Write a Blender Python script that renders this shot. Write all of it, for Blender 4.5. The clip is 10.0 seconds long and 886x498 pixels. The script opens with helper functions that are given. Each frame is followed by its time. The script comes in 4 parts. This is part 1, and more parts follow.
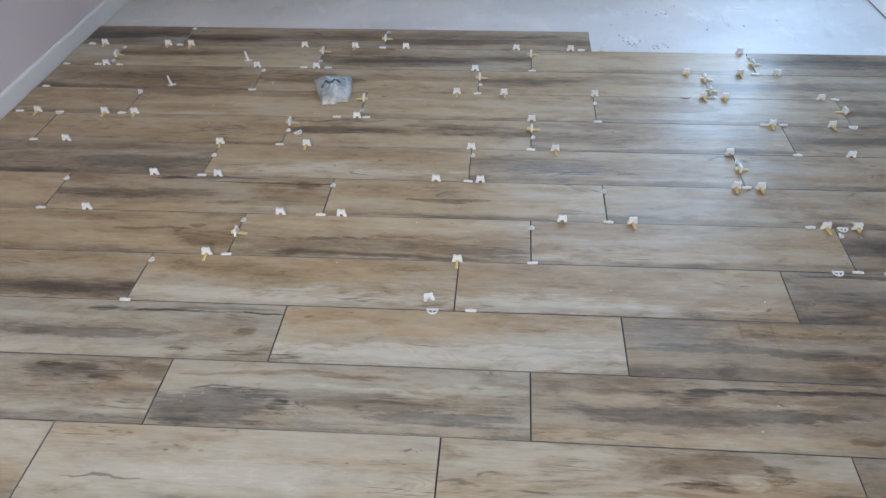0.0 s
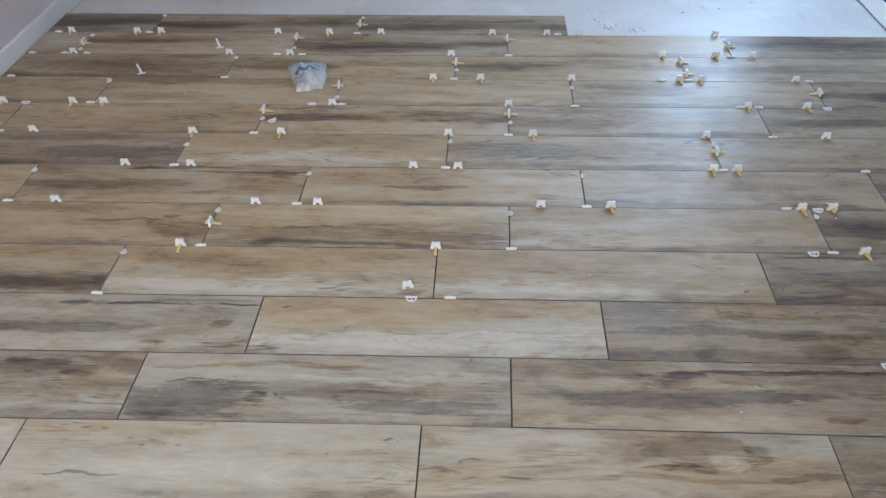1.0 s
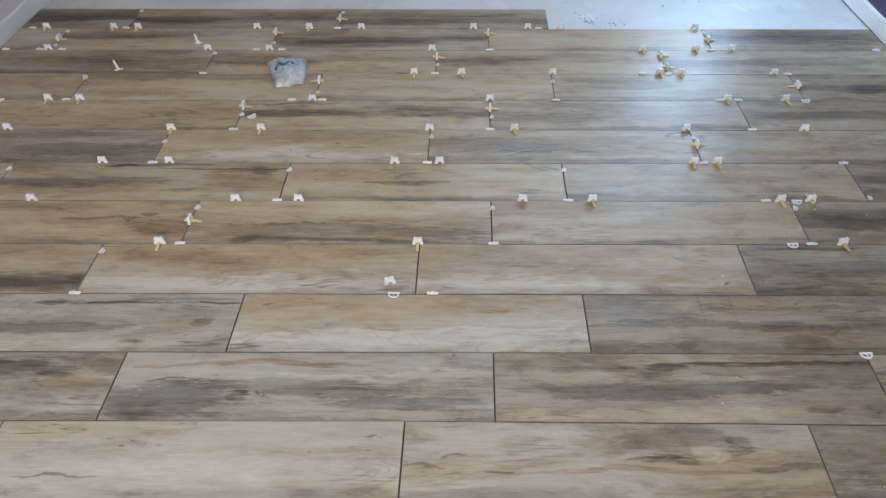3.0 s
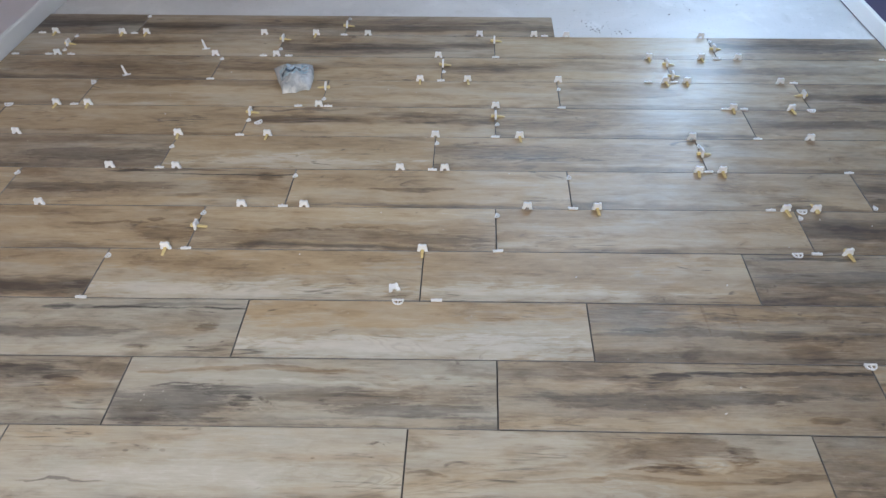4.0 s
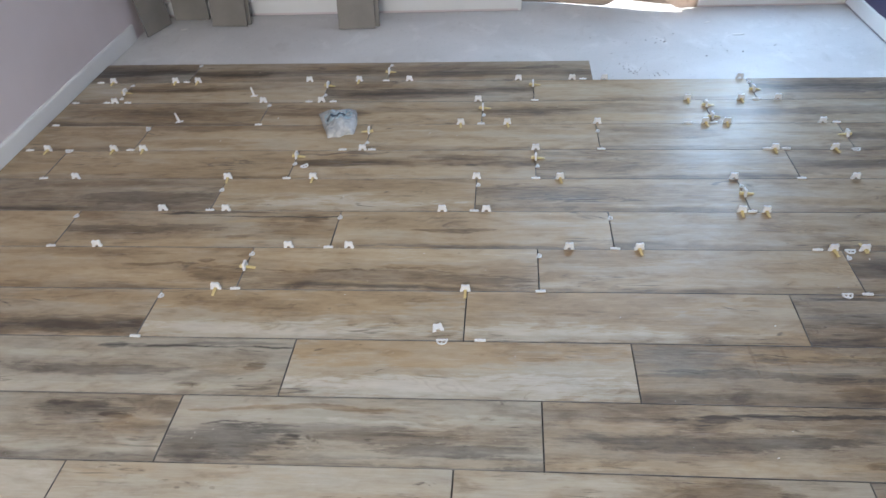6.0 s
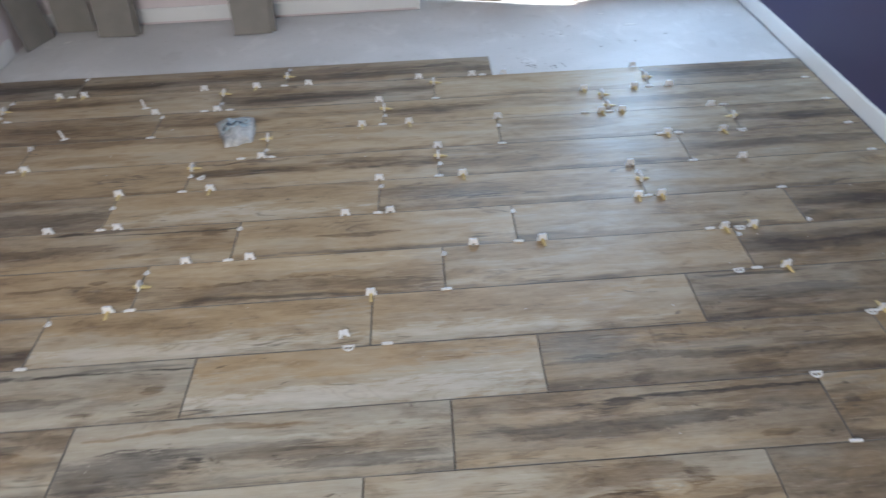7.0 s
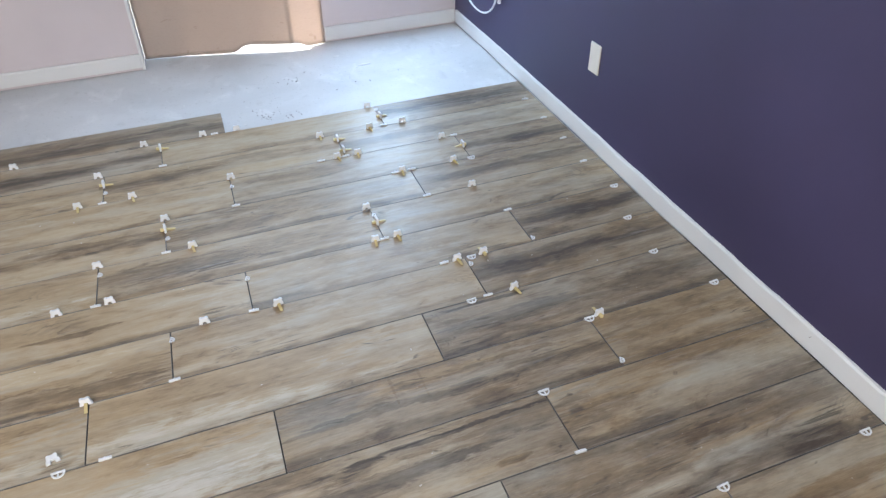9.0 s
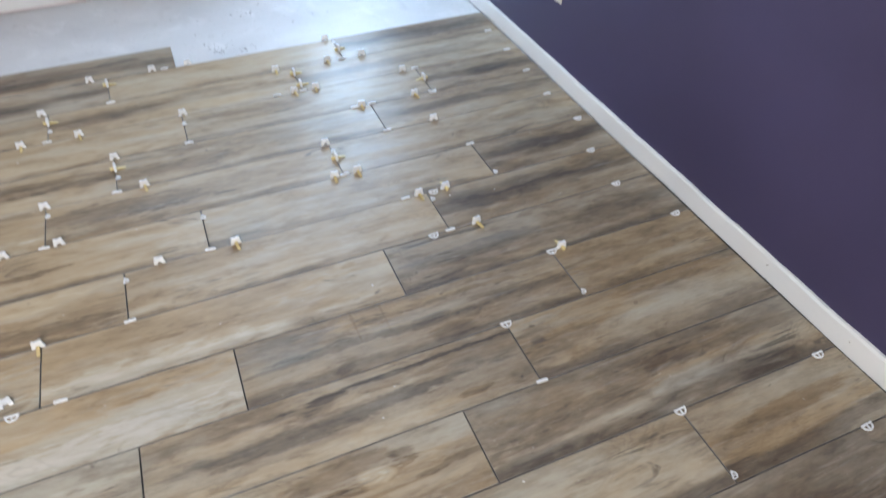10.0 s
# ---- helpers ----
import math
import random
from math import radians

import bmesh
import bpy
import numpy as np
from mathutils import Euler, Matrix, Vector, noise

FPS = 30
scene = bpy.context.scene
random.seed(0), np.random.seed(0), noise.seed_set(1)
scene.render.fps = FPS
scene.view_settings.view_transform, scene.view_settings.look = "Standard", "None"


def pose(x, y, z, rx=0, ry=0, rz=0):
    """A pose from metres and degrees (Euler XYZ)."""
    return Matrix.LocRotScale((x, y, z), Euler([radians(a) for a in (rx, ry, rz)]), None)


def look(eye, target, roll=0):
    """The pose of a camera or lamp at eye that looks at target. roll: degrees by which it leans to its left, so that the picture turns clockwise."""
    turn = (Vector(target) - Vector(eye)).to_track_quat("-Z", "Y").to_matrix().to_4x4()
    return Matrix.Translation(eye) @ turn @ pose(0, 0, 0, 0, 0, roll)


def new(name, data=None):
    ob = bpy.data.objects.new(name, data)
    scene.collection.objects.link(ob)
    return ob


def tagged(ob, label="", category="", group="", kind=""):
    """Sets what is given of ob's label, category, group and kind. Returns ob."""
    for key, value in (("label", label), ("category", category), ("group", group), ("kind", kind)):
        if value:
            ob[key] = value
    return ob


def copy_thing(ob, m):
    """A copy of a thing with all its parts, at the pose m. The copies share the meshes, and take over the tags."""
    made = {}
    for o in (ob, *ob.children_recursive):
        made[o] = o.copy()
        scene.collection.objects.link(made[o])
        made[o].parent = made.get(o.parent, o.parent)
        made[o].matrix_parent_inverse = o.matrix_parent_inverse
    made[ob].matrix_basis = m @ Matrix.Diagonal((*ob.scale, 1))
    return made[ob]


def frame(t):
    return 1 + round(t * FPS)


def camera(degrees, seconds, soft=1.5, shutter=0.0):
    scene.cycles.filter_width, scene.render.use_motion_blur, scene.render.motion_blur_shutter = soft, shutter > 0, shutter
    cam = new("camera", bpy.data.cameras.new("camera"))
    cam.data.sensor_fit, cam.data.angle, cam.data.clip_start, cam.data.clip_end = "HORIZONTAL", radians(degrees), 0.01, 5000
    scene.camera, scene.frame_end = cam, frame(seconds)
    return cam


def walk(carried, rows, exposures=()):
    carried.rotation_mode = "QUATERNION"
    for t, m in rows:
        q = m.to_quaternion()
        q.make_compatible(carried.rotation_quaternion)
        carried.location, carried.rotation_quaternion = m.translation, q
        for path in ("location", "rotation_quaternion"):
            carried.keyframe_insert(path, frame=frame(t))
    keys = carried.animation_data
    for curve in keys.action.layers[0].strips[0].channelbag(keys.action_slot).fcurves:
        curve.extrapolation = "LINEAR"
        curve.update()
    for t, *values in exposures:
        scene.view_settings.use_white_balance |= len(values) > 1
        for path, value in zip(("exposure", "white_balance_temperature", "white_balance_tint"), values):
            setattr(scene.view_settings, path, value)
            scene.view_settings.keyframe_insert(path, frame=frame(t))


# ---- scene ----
cam = camera(65.4, 10.0, soft=1.35, shutter=0.5)
PATH = [
    (0, (-0.14, -0.918, 1.417), (-0.239, 0.57, 0.085), -0.9),
    (0.5, (-0.137, -0.91, 1.411), (-0.212, 0.559, 0.056), -0.7),
    (1, (-0.134, -0.907, 1.404), (-0.176, 0.56, 0.045), -0.4),
    (1.5, (-0.131, -0.909, 1.398), (-0.165, 0.56, 0.042), -0.1),
    (2, (-0.126, -0.912, 1.405), (-0.179, 0.542, 0.033), -0.4),
    (2.5, (-0.123, -0.902, 1.401), (-0.124, 0.553, 0.028), 0.2),
    (2.7, (-0.123, -0.902, 1.400), (-0.122, 0.555, 0.031), 0.1),
    (3.8, (-0.131, -0.904, 1.403), (-0.138, 0.565, 0.024), 0.2),
    (4, (-0.124, -0.901, 1.408), (-0.137, 0.567, 0.049), 0.2),
    (4.5, (-0.116, -0.905, 1.418), (-0.16, 0.57, 0.068), -2.0),
    (5, (-0.154, -0.921, 1.423), (-0.308, 0.561, 0.09), -2.4),
    (5.2, (-0.156, -0.919, 1.426), (-0.317, 0.571, 0.078), -2.0),
    (6.3, (-0.133, -0.918, 1.427), (-0.214, 0.624, 0.180), -2.0),
    (6.5, (-0.118, -0.914, 1.417), (-0.169, 0.634, 0.151), -1.4),
    (7, (-0.063, -0.903, 1.412), (0.021, 0.636, 0.137), -1.8),
    (7.2, (-0.027, -0.889, 1.408), (0.144, 0.634, 0.137), -1.3),
    (7.5, (0.055, -0.885, 1.426), (0.38, 0.63, 0.161), -0.6),
    (7.8, (0.139, -0.870, 1.440), (0.580, 0.622, 0.221), -0.8),
    (8, (0.194, -0.873, 1.426), (0.674, 0.616, 0.18), -2.3),
    (8.2, (0.238, -0.863, 1.432), (0.773, 0.602, 0.164), -2.1),
    (8.5, (0.268, -0.861, 1.433), (0.851, 0.582, 0.177), -2.8),
    (8.8, (0.246, -0.862, 1.461), (0.835, 0.600, 0.229), -1.7),
    (9, (0.251, -0.864, 1.449), (0.826, 0.612, 0.228), -0.4),
    (9.2, (0.230, -0.871, 1.457), (0.822, 0.600, 0.232), -0.4),
    (9.5, (0.247, -0.87, 1.454), (0.84, 0.581, 0.212), -1.5),
    (9.8, (0.261, -0.879, 1.426), (0.885, 0.519, 0.133), -0.2),
    (10, (0.276, -0.866, 1.41), (0.892, 0.477, 0.063), 0.8),
]
walk(cam, [(t, look(eye, target, roll)) for t, eye, target, roll in PATH], exposures=[
    (0.0, 2.00, 6330, 10), (1.5, 1.98, 6330, 10), (2.5, 2.01, 6390, 10), (5.0, 2.04, 6420, 10), (6.5, 1.95, 6450, 10), (7.0, 1.87, 6450, 10),
    (7.5, 1.94, 6450, 10), (8.5, 2.14, 6450, 10), (9.0, 2.27, 6490, 10), (9.5, 2.32, 6510, 10), (10.0, 2.31, 6630, 10)])

# ---------------------------------------------------------------- world, sun, lights
world = bpy.data.worlds.new("sky")
scene.world = world
world.use_nodes = True
wn = world.node_tree
sky = wn.nodes.new("ShaderNodeTexSky")
sky.sky_type = "NISHITA"
sky.sun_disc = False
sky.sun_elevation = radians(24)
sky.sun_rotation = radians(-72)
wn.links.new(sky.outputs[0], wn.nodes["Background"].inputs[0])
wn.nodes["Background"].inputs[1].default_value = 0.06

sun_data = bpy.data.lights.new("sun", "SUN")
sun_data.energy = 5.0
sun_data.angle = radians(0.5)
sun_data.color = (1.0, 0.95, 0.88)
sun = new("sun", sun_data)
sun.matrix_world = look((-5.3, 4.9, 2.8), (0.7, 2.9, 0))


def area_lamp(name, at, target, wide, high, watts, colour):
    """An area lamp in an opening: sky light at the window, added fill elsewhere."""
    data = bpy.data.lights.new(name, "AREA")
    data.shape, data.size, data.size_y = "RECTANGLE", wide, high
    data.energy, data.color = watts, colour
    ob = new(name, data)
    ob.matrix_world = look(at, target)
    return ob


area_lamp("window_daylight", (1.37, 3.03, 1.17), (1.37, 0.0, 1.10), 0.54, 1.50, 8.9, (0.47, 0.70, 1.0))
# added fill above the sheet, to brighten the slab by the door
area_lamp("doorway_fill", (0.53, 3.06, 1.72), (0.45, 2.0, 0.9), 0.88, 0.60, 5.5, (0.50, 0.73, 1.0))
# added fill from behind the camera; no known source stands there
area_lamp("rear_fill", (-0.65, -2.72, 1.65), (-0.55, 2.0, 0.9), 1.45, 1.1, 25, (1.0, 0.965, 0.91))


# ---------------------------------------------------------------- materials
ROW = 0.2032            # a row of planks with its joint
MARKS = 9               # brush marks that the print of one plank may have


class Mat:
    """A node material with a few short-hands."""

    def __init__(self, name, rough=0.6, metal=0.0, spec=0.5):
        self.m = bpy.data.materials.new(name)
        self.m.use_nodes = True
        self.t = self.m.node_tree
        self.b = self.t.nodes["Principled BSDF"]
        self.b.inputs["Roughness"].default_value = rough
        self.b.inputs["Metallic"].default_value = metal
        self.b.inputs["Specular IOR Level"].default_value = spec

    def node(self, kind, **inputs):
        n = self.t.nodes.new(kind)
        for key, value in inputs.items():
            self.put(n.inputs[int(key[1:])] if key[0] == "i" and key[1:].isdigit() else n.inputs[key], value)
        return n

    def put(self, socket, value):
        if isinstance(value, bpy.types.NodeSocket):
            self.t.links.new(value, socket)
        else:
            socket.default_value = value

    def coords(self, scale, offset=None):
        tc = self.t.nodes.new("ShaderNodeTexCoord")
        mp = self.node("ShaderNodeMapping", Scale=scale)
        self.t.links.new(tc.outputs["Object"], mp.inputs[0])
        if offset is not None:
            self.put(mp.inputs["Location"], offset)
        return mp.outputs[0]

    def noise(self, scale, detail=3.0, rough=0.55, offset=None, distort=0.0):
        n = self.node("ShaderNodeTexNoise", Vector=self.coords(scale, offset), Scale=1.0, Detail=detail, Roughness=rough, Distortion=distort)
        return n.outputs[0]

    def math(self, op, a, b=0.0, clamp=False):
        n = self.node("ShaderNodeMath", i0=a, i1=b)
        n.operation, n.use_clamp = op, clamp
        return n.outputs[0]

    def span(self, value, low, high, to_low=0.0, to_high=1.0):
        n = self.node("ShaderNodeMapRange", i0=value, i1=low, i2=high, i3=to_low, i4=to_high)
        return n.outputs[0]

    def ramp(self, value, stops):
        n = self.node("ShaderNodeValToRGB", i0=value)
        e = n.color_ramp.elements
        for i, (p, c) in enumerate(stops):
            if i > 1:
                e.new(p)
            e[i].position, e[i].color = p, (*c, 1)
        return n.outputs[0]

    def mix(self, f, a, b, kind="MIX"):
        n = self.t.nodes.new("ShaderNodeMix")
        n.data_type, n.blend_type = "RGBA", kind
        for i, v in ((0, f), (6, a), (7, b)):
            self.put(n.inputs[i], (*v, 1) if isinstance(v, tuple) and len(v) == 3 else v)
        return n.outputs[2]

    def bump(self, height, strength, distance):
        n = self.node("ShaderNodeBump", Strength=strength, Distance=distance, Height=height)
        self.put(self.b.inputs["Normal"], n.outputs[0])

    def colour(self, c):
        self.put(self.b.inputs["Base Color"], (*c, 1) if isinstance(c, tuple) else c)
        return self


def painted(name, colour, rough=0.55, blotch=0.06, bump=0.15, spec=0.4):
    """Rolled wall paint or paint on trim: faint patches, orange-peel relief."""
    m = Mat(name, rough, 0, spec)
    patch = m.noise((1.3, 1.3, 1.3), 4)
    fine = m.noise((26, 26, 26), 3)
    low = tuple(c * (1 - blotch * 2) for c in colour)
    high = tuple(min(1, c * (1 + blotch)) for c in colour)
    c = m.mix(m.span(patch, 0.3, 0.7), low, high)
    c = m.mix(m.span(fine, 0.55, 0.8, 0, 0.12), c, low)
    m.colour(c)
    m.put(m.b.inputs["Roughness"], m.span(patch, 0.3, 0.7, rough - 0.06, rough + 0.08))
    m.bump(m.noise((260, 260, 260), 2), bump, 0.002)
    return m.m


def plank_wood():
    """Wood-look glazed porcelain. The object's colour gives how dark, how brown and how graded across a plank is; its alpha, where a dark band runs."""
    m = Mat("wood_look_porcelain", 0.4, 0, 0.36)
    info = m.t.nodes.new("ShaderNodeObjectInfo")
    sep = m.node("ShaderNodeSeparateColor", i0=info.outputs["Color"])
    dark, warm, lean_by = sep.outputs[0], sep.outputs[1], sep.outputs[2]
    split = m.math("GREATER_THAN", info.outputs["Alpha"], 0.95)
    band_at = m.math("SUBTRACT", info.outputs["Alpha"], m.math("MULTIPLY", split, 2.0))
    rnd = info.outputs["Random"]
    off = m.node("ShaderNodeCombineXYZ", i0=m.math("MULTIPLY", rnd, 37.0), i1=m.math("MULTIPLY", rnd, 83.0), i2=m.math("MULTIPLY", rnd, 19.0)).outputs[0]
    broad = m.noise((1.3, 9.0, 1), 4, 0.5, off, 0.35)
    streak = m.noise((1.7, 34.0, 1), 7, 0.62, off, 0.25)
    grain = m.noise((14.0, 240.0, 1), 4, 0.65, off, 0.3)
    blotch = m.noise((5.5, 19.0, 1), 6, 0.62, off, 0.5)
    tc = m.t.nodes.new("ShaderNodeTexCoord")
    across = m.node("ShaderNodeSeparateXYZ", i0=tc.outputs["Object"]).outputs[1]
    lean = m.math("MULTIPLY", m.math("SUBTRACT", lean_by, 0.5), m.math("MULTIPLY", across, 4.5))
    # a dark band along the plank, wavering and fading in places
    pos = m.math("ADD", m.math("DIVIDE", across, ROW), 0.5)
    waver = m.span(m.noise((2.2, 6.0, 1), 4, 0.6, off, 0.5), 0.25, 0.75, -0.15, 0.15)
    gap = m.math("ABSOLUTE", m.math("ADD", m.math("SUBTRACT", pos, band_at), waver))
    fade = m.span(m.noise((3.0, 3.0, 1), 3, 0.5, off), 0.30, 0.55, 0.25, 1.0)
    band = m.math("MULTIPLY", m.span(gap, 0.10, 0.18, 0.30, 0.0), fade)
    v = m.math("ADD", m.span(broad, 0.28, 0.72, -0.13, 0.13), m.span(streak, 0.30, 0.70, -0.065, 0.065))
    v = m.math("ADD", v, m.span(blotch, 0.3, 0.7, -0.10, 0.10))
    v = m.math("ADD", v, m.span(blotch, 0.54, 0.62, 0.0, 0.09))
    mottle = m.noise((17.0, 48.0, 1), 5, 0.7, off, 0.3)
    v = m.math("ADD", v, m.span(mottle, 0.3, 0.7, -0.085, 0.085))
    v = m.math("ADD", v, lean)
    v = m.math("ADD", v, band)
    v = m.math("ADD", v, m.span(dark, 0, 1, 0.12, 0.68))
    # the larger brush marks of the print: each plank carries its own
    along = m.node("ShaderNodeSeparateXYZ", i0=tc.outputs["Object"]).outputs[0]
    drift = m.span(m.noise((2.6, 5.0, 1), 4, 0.6, off, 0.4), 0.25, 0.75, -0.11, 0.11)
    flake = m.noise((11.0, 75.0, 1), 8, 0.74, off, 0.5)
    ragged = m.math("ADD", m.span(streak, 0.3, 0.7, -0.40, 0.40), m.span(flake, 0.3, 0.7, -0.75, 0.75))
    ragged = m.math("ADD", ragged, m.span(blotch, 0.3, 0.7, -0.42, 0.42))
    marked = m.math("ADD", pos, drift)
    mark_tint = 0.0
    for i in range(MARKS):
        where = m.t.nodes.new("ShaderNodeAttribute")
        where.attribute_type, where.attribute_name = "OBJECT", "mark_%d" % i
        how = m.t.nodes.new("ShaderNodeAttribute")
        how.attribute_type, how.attribute_name = "OBJECT", "mark_look_%d" % i
        at = m.node("ShaderNodeSeparateXYZ", i0=where.outputs["Vector"])
        deep = m.node("ShaderNodeSeparateXYZ", i0=how.outputs["Vector"])
        du = m.math("DIVIDE", m.math("SUBTRACT", along, at.outputs[0]), at.outputs[2])
        dv = m.math("DIVIDE", m.math("SUBTRACT", marked, at.outputs[1]), deep.outputs[2])
        far = m.math("ADD", m.math("MULTIPLY", du, du), m.math("MULTIPLY", dv, dv))
        inside = m.span(m.math("ADD", far, ragged), 0.45, 1.05, 1.0, 0.0)
        v = m.math("ADD", v, m.math("MULTIPLY", inside, m.math("MULTIPLY", deep.outputs[0], 0.88)))
        mark_tint = m.math("ADD", mark_tint, m.math("MULTIPLY", inside, deep.outputs[1]))
    v = m.math("ADD", v, m.span(grain, 0.3, 0.7, -0.065, 0.065))
    # fine dark flecks along the grain, thick in some places and rare in others
    thick = m.span(m.noise((2.4, 7.0, 1), 3, 0.5, off), 0.35, 0.65, 0.03, 0.17)
    v = m.math("ADD", v, m.math("MULTIPLY", m.span(flake, 0.56, 0.66), thick))
    v = m.math("SUBTRACT", v, m.span(m.noise((8.0, 110.0, 1), 6, 0.7, off, 0.3), 0.56, 0.70, 0.0, 0.14))
    v = m.span(v, -0.25, 1.15)
    grey = m.ramp(v, [(0.0, (0.54, 0.525, 0.475)), (1.0, (0.045, 0.043, 0.04)), (0.18, (0.445, 0.43, 0.375)), (0.414, (0.345, 0.328, 0.28)), (0.607, (0.212, 0.199, 0.174)), (0.764, (0.125, 0.117, 0.105)), (0.893, (0.07, 0.066, 0.06))])
    brown = m.ramp(v, [(0.0, (0.56, 0.49, 0.37)), (1.0, (0.05, 0.037, 0.028)), (0.18, (0.47, 0.39, 0.27)), (0.414, (0.375, 0.283, 0.175)), (0.607, (0.24, 0.172, 0.103)), (0.764, (0.14, 0.099, 0.062)), (0.893, (0.08, 0.058, 0.041))])
    stain = m.noise((2.6, 8.0, 1), 4, 0.6, off, 0.4)
    tint = m.math("ADD", m.span(warm, 0, 1, 0.10, 0.95), m.span(blotch, 0.3, 0.7, -0.15, 0.15))
    tint = m.math("ADD", tint, mark_tint)
    tint = m.math("ADD", tint, m.span(stain, 0.32, 0.68, -0.25, 0.25), clamp=True)
    col = m.mix(tint, grey, brown)
    # growth rings round knots, in some stretches only
    ring_field = m.noise((2.4, 9.0, 1), 2, 0.45, off, 1.4)
    rings = m.math("SINE", m.math("MULTIPLY", ring_field, 85.0))
    where = m.span(m.noise((3.1, 7.0, 1), 2, 0.5, off, 0.4), 0.55, 0.66, 0.0, 0.22)
    col = m.mix(m.math("MULTIPLY", m.span(rings, 0.1, 0.9), where), col, (0.11, 0.088, 0.07))
    # dark cracks that follow the grain
    field = m.noise((1.2, 24.0, 1), 4, 0.55, off, 0.3)
    ridge = m.span(m.math("ABSOLUTE", m.math("SUBTRACT", field, 0.52)), 0.004, 0.017, 1.0, 0.0)
    gate = m.span(m.noise((3.6, 8.0, 1), 3, 0.6, off, 0.3), 0.57, 0.66, 0.0, 0.7)
    col = m.mix(m.math("MULTIPLY", ridge, gate), col, (0.055, 0.048, 0.042))
    knot = m.noise((5.5, 15.0, 1), 3, 0.6, off, 1.6)
    col = m.mix(m.span(knot, 0.66, 0.73, 0, 0.75), col, (0.075, 0.06, 0.05))
    # a long split near one edge, on the planks whose print has it
    wave = m.span(m.noise((7.0, 7.0, 1), 4, 0.6, off), 0.25, 0.75, -0.008, 0.008)
    away = m.math("ABSOLUTE", m.math("ADD", m.math("SUBTRACT", across, 0.068), wave))
    line = m.math("MULTIPLY", m.span(away, 0.0015, 0.0050, 1.0, 0.0), m.span(along, -0.04, 0.05, 0.0, 1.0))
    worn = m.span(m.noise((11.0, 30.0, 1), 3, 0.6, off), 0.36, 0.5, 0.25, 0.9)
    col = m.mix(m.math("MULTIPLY", m.math("MULTIPLY", line, worn), split), col, (0.05, 0.044, 0.04))
    # pale worn flecks
    pale = m.noise((5.0, 55.0, 1), 5, 0.65, off, 0.3)
    col = m.mix(m.span(pale, 0.58, 0.76, 0, 0.32), col, (0.54, 0.51, 0.46))
    dust = m.noise((90, 90, 1), 2, 0.5, off)
    col = m.mix(m.span(dust, 0.74, 0.80, 0, 0.5), col, (0.6, 0.58, 0.55))
    m.colour(col)
    haze = m.noise((5, 5, 1), 4)
    m.put(m.b.inputs["Roughness"], m.math("ADD", m.span(haze, 0.3, 0.7, 0.33, 0.44), m.span(streak, 0.3, 0.7, -0.03, 0.06)))
    m.bump(m.math("ADD", streak, m.math("MULTIPLY", grain, 0.5)), 0.14, 0.001)
    return m.m


def concrete():
    """Bare slab, dusty, with trowel marks, pale smears and dark spots."""
    m = Mat("dusty_concrete", 0.75, 0, 0.3)
    big = m.noise((1.1, 1.6, 1), 5, 0.6, None, 0.6)
    mid = m.noise((7, 5, 7), 5, 0.6, None, 0.5)
    fine = m.noise((70, 70, 70), 3)
    c = m.mix(m.span(big, 0.28, 0.72), (0.51, 0.517, 0.52), (0.66, 0.668, 0.672))
    c = m.mix(m.span(mid, 0.56, 0.76, 0, 0.6), c, (0.78, 0.785, 0.788))
    c = m.mix(m.span(mid, 0.24, 0.40, 0.45, 0), c, (0.36, 0.355, 0.35))
    c = m.mix(m.span(fine, 0.62, 0.72, 0, 0.35), c, (0.24, 0.23, 0.225))
    m.colour(c)
    m.put(m.b.inputs["Roughness"], m.span(mid, 0.3, 0.7, 0.42, 0.68))
    m.bump(m.math("ADD", mid, m.math("MULTIPLY", fine, 0.4)), 0.25, 0.003)
    return m.m


def plain(name, low, high, rough, scale=30.0, spec=0.5, bump=0.1, metal=0.0):
    """Small plastic, paper or mortar: two close tones, grain and fine relief."""
    m = Mat(name, rough, metal, spec)
    n = m.noise((scale, scale, scale), 4)
    m.colour(m.mix(m.span(n, 0.3, 0.7), low, high))
    m.put(m.b.inputs["Roughness"], m.span(n, 0.3, 0.7, rough - 0.08, rough + 0.08))
    m.bump(m.noise((scale * 8, scale * 8, scale * 8), 2), bump, 0.001)
    return m.m


def kraft():
    m = Mat("brown_kraft_sheet", 0.7, 0, 0.25)
    big = m.noise((1.6, 1.6, 0.7), 4)
    fibre = m.noise((60, 60, 140), 3)
    c = m.mix(m.span(big, 0.3, 0.7), (0.42, 0.355, 0.315), (0.49, 0.42, 0.375))
    c = m.mix(m.span(fibre, 0.5, 0.75, 0, 0.35), c, (0.38, 0.32, 0.27))
    stain = m.noise((9, 9, 16), 3, 0.5, None, 1.0)
    c = m.mix(m.span(stain, 0.66, 0.74, 0, 0.6), c, (0.25, 0.19, 0.14))
    m.colour(c)
    m.bump(fibre, 0.2, 0.001)
    return m.m


def clear_bag():
    m = Mat("clear_plastic_film", 0.22, 0, 0.5)
    n = m.noise((24, 24, 24), 4, 0.6, None, 1.0)
    m.colour(m.mix(m.span(n, 0.35, 0.65), (0.42, 0.45, 0.47), (0.70, 0.73, 0.75)))
    m.b.inputs["Transmission Weight"].default_value = 0.25
    m.bump(n, 0.5, 0.006)
    return m.m


def glass():
    m = Mat("window_glass", 0.02)
    m.b.inputs["Transmission Weight"].default_value = 1.0
    m.b.inputs["IOR"].default_value = 1.45
    return m.m


